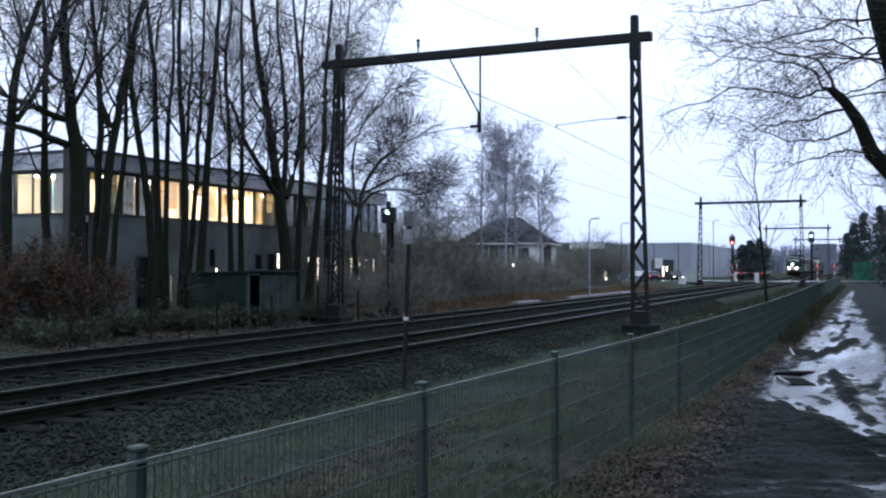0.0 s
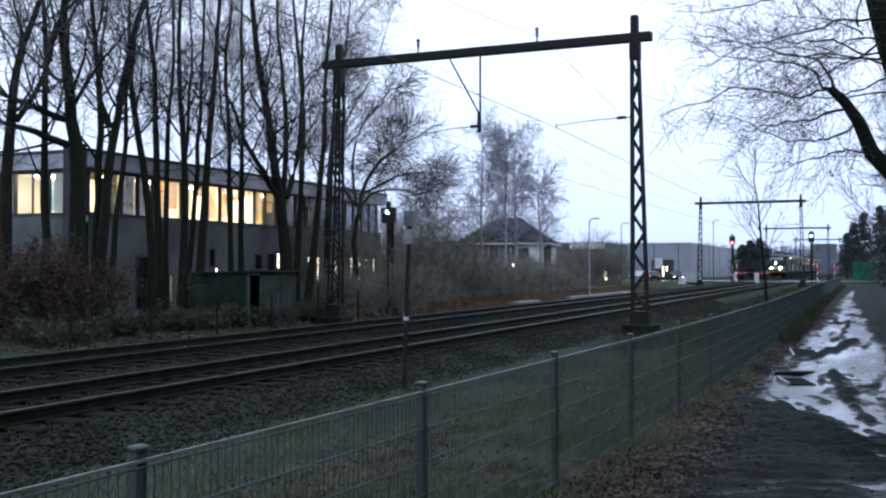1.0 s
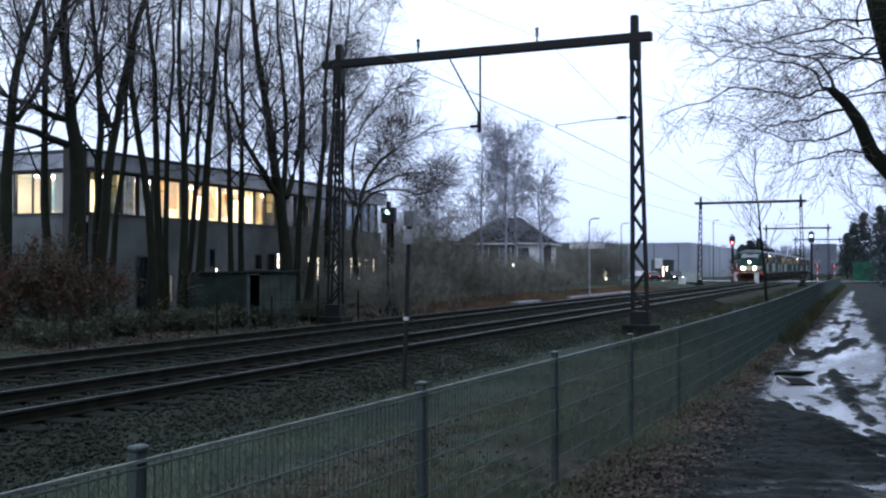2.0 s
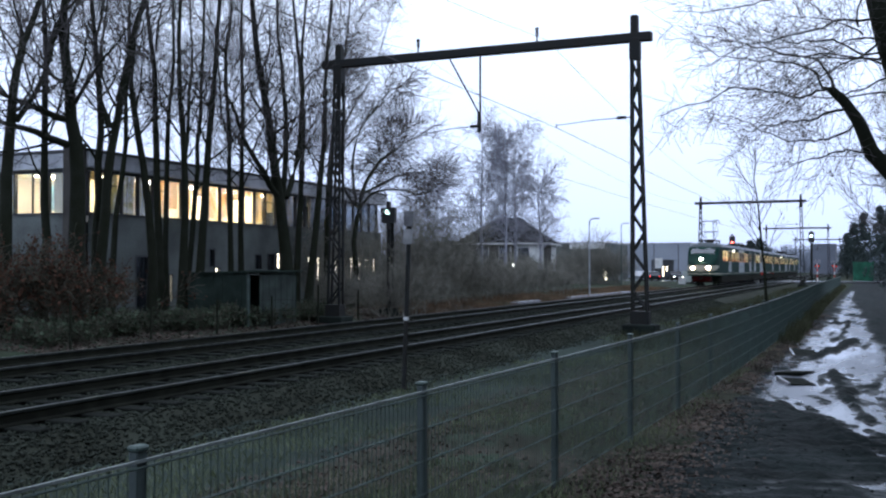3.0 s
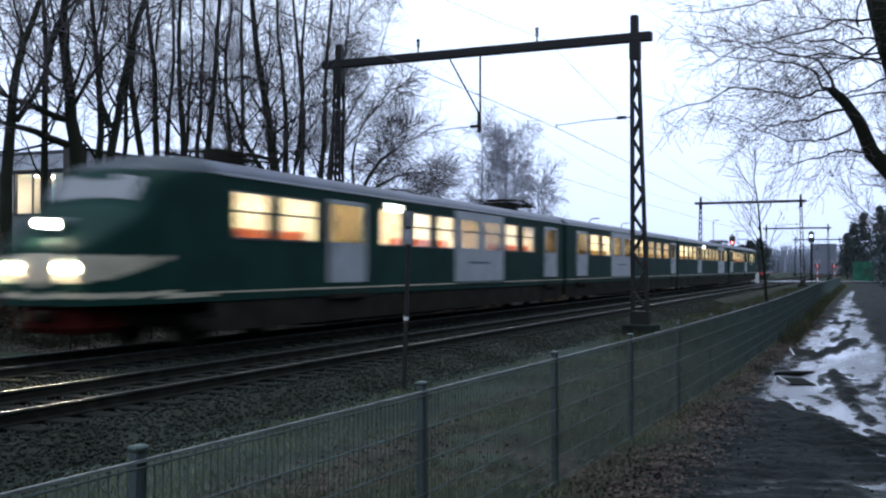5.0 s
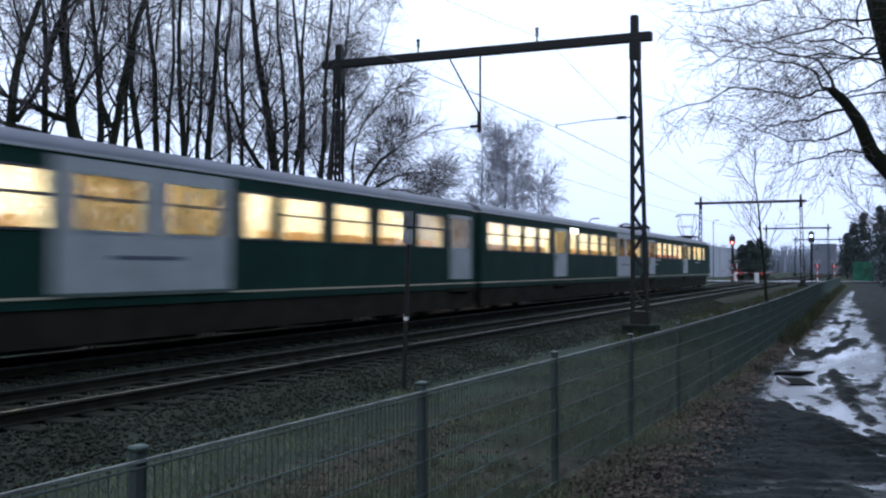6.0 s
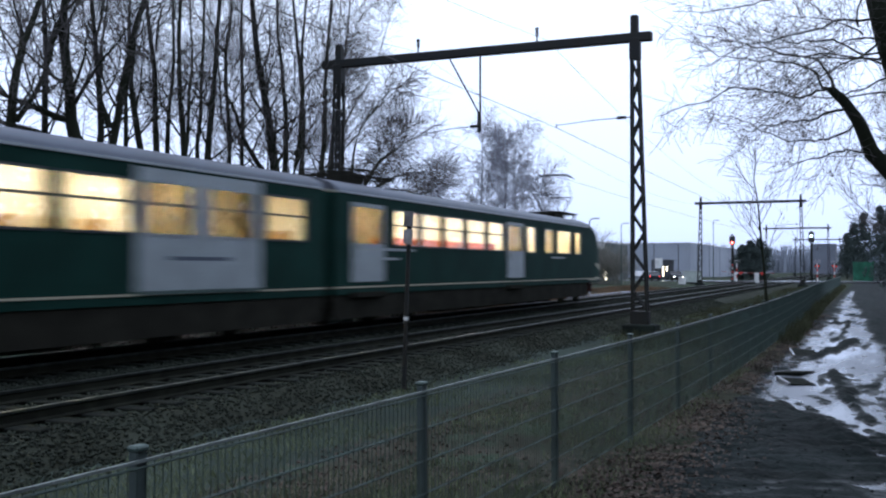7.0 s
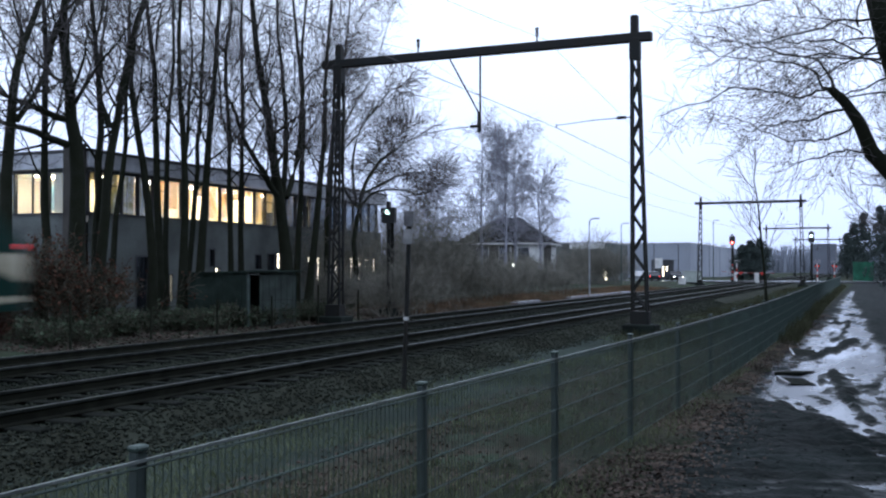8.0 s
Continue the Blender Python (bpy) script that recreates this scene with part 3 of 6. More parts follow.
def roof_strip(bm, x0, x1, ztop=0.40, half=HALF):
    pts = [(half + 0.02, Z_GUT)] + [(half * math.cos(i / 10 * math.pi / 2) ** 0.8, Z_GUT + ztop * math.sin(i / 10 * math.pi / 2)) for i in range(11)]
    line = pts + [(-y, z) for y, z in reversed(pts[:-1])]
    a = [bm.verts.new((x0, y, z)) for y, z in line]
    b = [bm.verts.new((x1, y, z)) for y, z in line]
    for i in range(len(line) - 1):
        bm.faces.new((a[i], b[i], b[i + 1], a[i + 1]))


NOSE = [(0.00, 0.02, 1.40), (0.01, 0.34, 1.72), (0.05, 0.55, 1.90), (0.14, 0.70, 2.05), (0.35, 0.82, 2.22), (0.65, 0.90, 2.44), (0.98, 0.94, 2.68),
        (1.26, 0.95, 2.88), (1.40, 0.96, 3.08), (1.52, 0.97, 3.28), (1.64, 0.975, 3.46), (1.86, 0.985, 3.64), (2.24, 0.99, 3.82), (2.75, 1.0, 3.95), (3.40, 1.0, 4.0)]


def nose_mesh(inside, keep=None, grow=0.0):
    """The rounded cab, lofted along x from 0 to 3.4; keep(x, y, z) picks a band of it."""
    bm = bmesh.new()
    prof = []
    base = arc_profile()
    for (y0, z0), (y1, z1) in zip(base, base[1:]):
        n = max(1, int(math.hypot(y1 - y0, z1 - z0) / 0.09))
        prof += [(y0 + (y1 - y0) * i / n, z0 + (z1 - z0) * i / n) for i in range(n)]
    prof.append(base[-1])
    line = prof + [(-y, z) for y, z in reversed(prof[:-1])]
    xs = np.concatenate([np.array([0, 0.01, 0.03, 0.05, 0.09]), np.linspace(0.14, 0.5, 9), np.linspace(0.57, 3.4, 38)])
    nx = [p[0] for p in NOSE]
    W, T = np.interp(xs, nx, [p[1] for p in NOSE]), np.interp(xs, nx, [p[2] for p in NOSE])
    rows = []
    for x, w, t in zip(xs, W, T):
        s = (t - 0.95) / (4.0 - 0.95)
        row = []
        for y, z in line:
            yy, zz = y * w, 0.95 + (z - 0.95) * s
            if x < 1.2:
                pinch = max(0, (zz - 1.7) / 1.0) * (1.2 - x) * 0.16
                yy *= 1 - pinch
            row.append((x - grow * (1 if x < 1.5 else 0.3), yy * (1 + grow), zz + grow * 0.4))
        rows.append(row)
    V = [[None] * len(line) for _ in rows]
    for i in range(len(rows) - 1):
        for j in range(len(line) - 1):
            cx = (rows[i][j][0] + rows[i + 1][j + 1][0]) / 2
            cy = (rows[i][j][1] + rows[i + 1][j + 1][1]) / 2
            cz = (rows[i][j][2] + rows[i + 1][j + 1][2]) / 2
            if keep and not keep(cx, cy, cz):
                continue
            quad = []
            for a, b in ((i, j), (i + 1, j), (i + 1, j + 1), (i, j + 1)):
                if V[a][b] is None:
                    V[a][b] = bm.verts.new(rows[a][b])
                quad.append(V[a][b])
            bm.faces.new(quad)
    if not keep or keep(0, 0, 1.2):
        cap = [v for v in V[0] if v is not None]
        if not keep:
            bm.faces.new(cap)
    return bm


def bogie(parent, x):
    b = part("bogie", box(x - 1.6, x + 1.6, -1.12, 1.12, 0.42, 0.72, 0.05), UNDER, parent, "black bogie frame coated in brake dust")
    for dx in (-1.25, 1.25):
        for y in (-0.75, 0.75):
            bm = cyl((x + dx, y - 0.065, 0.46), (x + dx, y + 0.065, 0.46), 0.46, 0.46, 24)
            cyl((x + dx, y - 0.09, 0.46), (x + dx, y + 0.09, 0.46), 0.12, 0.12, 12, bm)
            part("wheel", bm, UNDER, b)
        for y in (-1.15, 1.15):
            part("axle_box", box(x + dx - 0.18, x + dx + 0.18, y - 0.1, y + 0.1, 0.34, 0.62, 0.03), UNDER, b)


def pantograph(parent, x, raised):
    p = empty("pantograph")
    p.parent = parent
    tagged(p, "raised grey steel pantograph" if raised else "folded dark steel pantograph")
    z0 = 4.02
    for y in (-0.75, 0.75):
        part("roof_insulator", cyl((x - 0.9, y, z0 - 0.12), (x - 0.9, y, z0 + 0.16), 0.07, 0.05), UNDER, p)
        part("roof_insulator", cyl((x + 0.9, y, z0 - 0.12), (x + 0.9, y, z0 + 0.16), 0.07, 0.05), UNDER, p)
        part("base_bar", bar((x - 1.4, y, z0 + 0.2), (x + 1.4, y, z0 + 0.2), 0.07, 0.07), UNDER, p)
    for xx in (-1.3, 0, 1.3):
        part("cross_bar", bar((x + xx, -0.8, z0 + 0.2), (x + xx, 0.8, z0 + 0.2), 0.07, 0.07), UNDER, p)
    knee, top = (5.05, 6.05) if raised else (4.34, 4.42)
    kx = 1.05 if raised else 1.7
    for s in (-1, 1):
        for y in (-0.6, 0.6):
            part("lower_arm", bar((x + s * 0.4, y * 0.6, z0 + 0.2), (x + s * kx, y, knee), 0.045, 0.045), UNDER, p)
            part("upper_arm", bar((x + s * kx, y, knee), (x + s * 0.15, y, top), 0.03, 0.03), UNDER, p)
        part("knee_bar", bar((x + s * kx, -0.6, knee), (x + s * kx, 0.6, knee), 0.04, 0.04), UNDER, p)
        part("collector_strip", tubes("strip", [([(x + s * 0.18, -0.95, top - 0.18), (x + s * 0.18, -0.7, top), (x + s * 0.18, 0.7, top), (x + s * 0.18, 0.95, top - 0.18)], [0.03] * 4)], 6), UNDER, p)
    part("spring_box", box(x - 0.7, x + 0.7, -0.3, 0.3, z0 + 0.02, z0 + 0.3, 0.05), UNDER, p)


def side_window(parent, xa, xb, y, out, bar_at=0.58, frosted=False):
    """A framed opening with a glass pane and a transom."""
    w = part("window", box(xa, xb, y - 0.012, y + 0.012, Z_SILL, Z_WTOP), DOOR_GLASS if frosted else GLASS, parent)
    w.visible_shadow = False
    bm = bmesh.new()
    t = 0.045
    wall_grid(bm, xa - t, xb + t, y - 0.03, Z_SILL - t, Z_WTOP + t, [(xa, xb, Z_SILL, Z_WTOP)])
    thicken(bm, 0.06)
    part("window_frame", bm, TRAIN_GREY if frosted else FRAME_DARK, w, "light grey window frame" if frosted else "dark rubber window frame")
    if bar_at:
        zt = Z_SILL + (Z_WTOP - Z_SILL) * bar_at
        part("transom", box(xa, xb, y - 0.03, y + 0.03, zt - 0.025, zt + 0.025), FRAME_DARK, w)


def coach_door(parent, xa, xb, y, out):
    """A grey leaf with a glazed upper half and a step below."""
    z0, z1 = 1.27, 3.36
    bm = bmesh.new()
    t, yo = 0.10, y + out * 0.012
    wall_grid(bm, xa, xb, min(yo, yo + out * 0.025), z0, z1, [(xa + t, xb - t, Z_SILL, Z_WTOP)])
    thicken(bm, 0.025)
    d = part("door", bm, TRAIN_GREY, parent, "light grey passenger door")
    g = part("door_glass", box(xa + t, xb - t, y - 0.008, y + 0.008, Z_SILL, Z_WTOP), DOOR_GLASS, d)
    g.visible_shadow = False
    part("door_handle", cyl((xa + 0.18, y + out * 0.06, 1.9), (xa + 0.18, y + out * 0.06, 2.25), 0.015), GALV, d)
    part("step", box(xa, xb, min(y, y + out * 0.1), max(y, y + out * 0.1), 0.86, 1.0, 0.01), UNDER, d)


def railcar(s0, length, wins, doors, grey=None, cab=0, pantos=(), lamp=None, narrow=(), lights=False, number=()):
    """cab: -1 nose at x = 0, +1 nose at x = length, 0 none. Windows and doors are places along the car."""
    car = empty("railcar", pose(s0, FAR, 0), "dark green electric railcar with lit windows and a grey roof" if not cab else
                ("dark green streamlined cab railcar with three headlights" if lights else "dark green streamlined cab railcar at the train's tail"), "railcar", "cars of the train")
    nose = 3.4
    wins = [(p + 0.12, q - 0.12) for p, q in wins]
    a = nose if cab < 0 else 0.25
    b = length - nose if cab > 0 else length - 0.25
    openings = [(p, q, Z_SILL, Z_WTOP) for p, q in [*wins, *narrow]] + [(p + 0.1, q - 0.1, Z_SILL, Z_WTOP) for p, q in doors]
    inner = [h for h in openings if a < h[0] and h[1] < b]
    cabw = [h for h in openings if h not in inner]
    for out in (-1, 1):
        bm = bmesh.new()
        wall_grid(bm, a, b, out * HALF, 0.95, Z_GUT, inner)
        part("side_wall", bm, TRAIN_GREEN, car)
        bm = bmesh.new()
        wall_grid(bm, a, b, out * (HALF - 0.07), 1.05, Z_GUT, inner)
        part("side_lining", bm, CREAM, car)
        for p, q in [*wins]:
            if a < p and q < b:
                side_window(car, p, q, out * HALF, out, 0.58, bool(grey) and grey[0] < (p + q) / 2 < grey[1])
        for p, q in narrow:
            if a < p and q < b:
                side_window(car, p, q, out * HALF, out, 0)
        for p, q in doors:
            coach_door(car, p, q, out * HALF, out)
        if grey:
            bm = bmesh.new()
            holes = [h for h in inner if grey[0] < (h[0] + h[1]) / 2 < grey[1]]
            wall_grid(bm, grey[0], grey[1], out * (HALF + 0.012), 1.2, Z_GUT - 0.08, holes)
            g = part("luggage_door", bm, TRAIN_GREY, car, "light grey sliding luggage door")
            mid = (grey[0] + grey[1]) / 2
            part("luggage_rail", box(grey[0], grey[1], min(out * HALF, out * (HALF + 0.06)), max(out * HALF, out * (HALF + 0.06)), 1.13, 1.19), GALV, g)
            part("lettering_bar", box(mid - 1.1, mid + 0.9, min(out * (HALF + 0.013), out * (HALF + 0.017)), max(out * (HALF + 0.013), out * (HALF + 0.017)), 1.78, 1.86), TRAIN_ROOF, g, "plain faded lettering bar")
        part("stripe", box(a, b, min(out * HALF, out * (HALF + 0.02)), max(out * HALF, out * (HALF + 0.02)), 1.115, 1.155), TRAIN_CREAM, car, "thin cream line along the sole bar")
        part("gutter", box(a, b, min(out * HALF, out * (HALF + 0.035)), max(out * HALF, out * (HALF + 0.035)), Z_GUT - 0.03, Z_GUT + 0.015), TRAIN_GREY, car)
        for k, (p, q, z) in enumerate(number):
            part("lettering_bar", box(p, q, min(out * HALF, out * (HALF + 0.006)), max(out * HALF, out * (HALF + 0.006)), z, z + 0.07), TRAIN_GREY, car)
    bm = bmesh.new()
    roof_strip(bm, a, b)
    roof = part("roof", bm, TRAIN_ROOF, car, "grey painted rounded roof", smooth=True)
    for i in range(int((b - a) / 3.2)):
        x = a + 1.6 + 3.2 * i
        if all(abs(x - p[0]) > 2.2 for p in pantos):
            part("roof_vent", cyl((x, 0.35, 3.92), (x, 0.35, 4.07), 0.14, 0.11), TRAIN_ROOF, roof)
    part("floor", box(a, b, -HALF + 0.08, HALF - 0.08, 1.05, 1.15), UNDER, car)
    part("ceiling_lining", box(a, b, -HALF + 0.1, HALF - 0.1, Z_GUT - 0.02, Z_GUT + 0.02), CREAM, car)
    for x in np.arange(a + 0.8, b - 1.0, 2.0):
        part("ceiling_lamp", box(x, x + 1.5, -0.42, -0.30, Z_GUT - 0.09, Z_GUT - 0.025), TUBE_LIGHT, car)
    for x in (a, b - 0.06):
        part("end_wall", box(x, x + 0.06, -HALF + 0.01, HALF - 0.01, 0.95, Z_GUT - 0.03), TRAIN_GREEN, car)
    for x in (a + 0.1, b - 0.14):
        part("end_lining", box(x, x + 0.03, -HALF + 0.08, HALF - 0.08, 1.15, Z_GUT - 0.05), CREAM, car)
    part("aisle_wall", box(a + 0.4, b - 0.4, 0.52, 0.56, 1.15, Z_GUT - 0.1), CREAM, car)
    for p, q in wins:
        if a < p and q < b and not (grey and grey[0] < (p + q) / 2 < grey[1]):
            for x in (p + 0.12, q - 0.5):
                for y in (-0.95,):
                    bm = box(x, x + 0.38, y - 0.35, y + 0.35, 1.2, 1.6, 0.05)
                    box(x, x + 0.12, y - 0.35, y + 0.35, 1.5, 2.52, 0.05, bm)
                    part("seat", bm, SEAT if cab else SEAT_TAN, car, "red upholstered seat" if cab else "tan upholstered seat")
    if cab:
        flip = Matrix() if cab < 0 else Matrix.Translation((length, 0, 0)) @ Matrix.Diagonal((-1, 1, 1, 1))

        def nose_part(name, bm, m, parent, label="", smooth=False):
            bmesh.ops.transform(bm, matrix=flip, verts=bm.verts)
            if cab > 0:
                bmesh.ops.reverse_faces(bm, faces=bm.faces)
            return part(name, bm, m, parent, label, smooth)

        head = nose_part("cab_shell", nose_mesh(False, lambda x, y, z: z < 3.60 or x < 1.8), TRAIN_GREEN, car, "rounded dark green cab nose", True)
        nose_part("cab_roof", nose_mesh(False, lambda x, y, z: z >= 3.56 and x >= 1.7, 0.003), CAB_ROOF, car, "dark blue-green cab roof", True)
        nose_part("cream_band", nose_mesh(False, lambda x, y, z: 1.36 < z < 1.86 and z - 1.36 > max(0, (x - 0.15)) * 0.24 and x < 2.4, 0.005), TRAIN_CREAM, head, "cream chevron band round the nose", True)
        nose_part("moustache_line", nose_mesh(False, lambda x, y, z: 1.08 < z < 1.18, 0.006), TRAIN_CREAM, head, "", True)
        nose_part("windscreen", nose_mesh(False, lambda x, y, z: 2.95 < z < 3.40 and 1.2 < x < 1.75 and 0.035 < abs(y) < 1.1, 0.006), WINDSCREEN, head, "wrapped cab windscreen reflecting the sky", True)
        nose_part("skirt", box(0.28, 1.5, -0.8, 0.8, 0.42, 0.95, 0.12), TRAIN_RED, head, "red buffer beam skirt")
        nose_part("coupler", cyl((0.30, 0, 0.75), (-0.12, 0, 0.75), 0.14, 0.10), UNDER, head)
        for y in (-0.68, 0.68):
            rim = nose_part("headlight", cyl((0.32, y, 1.64), (0.03, y, 1.64), 0.20, 0.18, 20), GALV, head)
            nose_part("lens", cyl((0.06, y, 1.64), (-0.02, y, 1.64), 0.10, 0.095, 20), HEADLIGHT if lights else GLASS_DARK, rim, "" if not lights else "bright warm headlight")
        rim = nose_part("headlight", cyl((0.95, 0, 2.44), (0.26, 0, 2.44), 0.15, 0.13, 20), GALV, head)
        nose_part("lens", cyl((0.28, 0, 2.44), (0.22, 0, 2.44), 0.095, 0.09, 20), HEADLIGHT if lights else GLASS_DARK, rim)
        if not lights:
            for y in (-0.95, 0.95):
                nose_part("tail_lamp", cyl((0.42, y, 1.98), (0.16, y, 1.98), 0.05, 0.045, 12), RED_TAIL, head, "lit red tail lamp")
        for p, q, z0, z1 in cabw:
            for out in (-1, 1):
                y = out * (HALF + 0.01)
                part("cab_window", box(p, q, min(y, y + out * 0.02), max(y, y + out * 0.02), z0, z1 - 0.05, 0.008), CAB_LIT if not lights else GLASS_DARK, head, "lit cab side window" if not lights else "")
    if lamp:
        for out in (-1, 1):
            y = out * (HALF + 0.02)
            part("destination_lamp", box(lamp - 0.45, lamp + 0.45, min(y, y + out * 0.05), max(y, y + out * 0.05), 3.22, 3.44, 0.02), LAMP_BOX, car, "glowing white destination box")
    for x, raised in pantos:
        pantograph(car, x, raised)
    for x in (4.6, length - 4.6):
        bogie(car, x)
    for k, (p, q) in enumerate(((7.4, 9.6), (10.2, 13.0), (14.0, 16.0), (17.0, 19.4))):
        part("equipment_box", box(p, q, -1.25, 1.25, 0.24, 0.95, 0.04), UNDER, car)
    part("underframe", box(a, b, -1.25, 1.25, 0.78, 0.98), UNDER, car)
    # dark sheets added to keep the gap under the cars black
    for y in (-1.34, 1.34):
        part("underside_sheet", box(a, b, y - 0.02, y + 0.02, 0.32, 0.95), UNDER, car)
    if cab <= 0:
        part("gangway", box(length - 0.25, length + 0.25, -0.75, 0.75, 1.0, 3.5, 0.04), UNDER, car, "black rubber gangway bellows")
    CARS.append((car, s0))
    return car


RED_TAIL = glow("lit_tail_lamp", (1.0, 0.06, 0.08), 1.1)
LAMP_BOX = glow("destination_box_light", (1.0, 0.95, 0.80), 4.0)
CAB_LIT = glow("lit_cab_glass", (1.0, 0.78, 0.26), 1.2)


def shift(s0, *pairs):
    return [(round(a - s0, 2), round(b - s0, 2)) for a, b in pairs]


S1, S2, S3, S4, S5 = 207.5, 236.7, 264.95, 292.9, 321.3
railcar(S1, S2 - S1, shift(S1, (211.5, 213.1), (213.3, 215.2), (220.4, 222.1), (222.3, 224.0), (224.3, 226.2), (226.5, 228.4), (228.7, 230.4), (230.7, 232.4)),
        shift(S1, (215.6, 217.6), (233.6, 235.4)), (223.9 - S1, 228.6 - S1), -1, [(5.7, True), (25.3, False)], 219.3 - S1, shift(S1, (218.5, 219.9)), True)
railcar(S2, S3 - S2, shift(S2, (241.0, 243.1), (243.3, 245.4), (245.8, 247.8), (248.2, 250.2), (252.3, 254.4), (254.8, 256.9), (257.3, 259.3), (259.8, 262.0)),
        shift(S2, (238.6, 240.5), (262.4, 264.2)), (245.4 - S2, 250.4 - S2), 0, (), None, shift(S2, (250.9, 252.0)))
railcar(S3, S4 - S3, shift(S3, (265.8, 267.7), (267.9, 269.75), (269.85, 271.7), (271.8, 273.6), (277.9, 279.8), (279.9, 281.8), (282.0, 283.6), (283.8, 285.6), (285.8, 287.5), (287.8, 289.6), (289.9, 291.8)),
        shift(S3, (274.0, 275.9)), (285.7 - S3, 290.2 - S3 - 0.4), 0, (), 277.1 - S3, shift(S3, (276.5, 277.6)))
railcar(S4, S5 - S4, shift(S4, (296.5, 298.3), (298.4, 300.1), (300.2, 302.0), (302.1, 304.0), (304.1, 305.9)),
        shift(S4, (294.0, 295.9), (306.2, 308.1)), None, 1, [(3.4, False), (23.9, True)], None, shift(S4, (308.6, 309.6), (311.0, 312.2), (312.7, 314.9), (315.6, 316.6)),
        number=[(2.0, 5.0, 2.12), (2.0, 4.0, 1.86), (19.0, 21.0, 2.05)])


def motions():
    for car, s0 in CARS:
        # nearly steady; the lags set the cars where the camera's view needs them
        rows = [(0.0, 0.0), (2.0, 0.0), (4.0, 0.0), (6.0, 0.1), (6.5, 0.0), (7.0, 0.65), (7.5, 0.15), (7.75, 0.75), (8.0, 1.75)]
        walk(car, [(t, pose(s0 - SPEED * t + lag, FAR, 0)) for t, lag in rows])
# ---- office building behind the trees ----
def pane(parent, xa, xb, y, z0, z1, axis="x", material=None):
    bm = box(xa, xb, y - 0.01, y + 0.01, z0, z1) if axis == "x" else box(y - 0.01, y + 0.01, xa, xb, z0, z1)
    ob = part("pane", bm, material or GLASS, parent)
    if material is None:
        ob.visible_shadow = False
    return ob


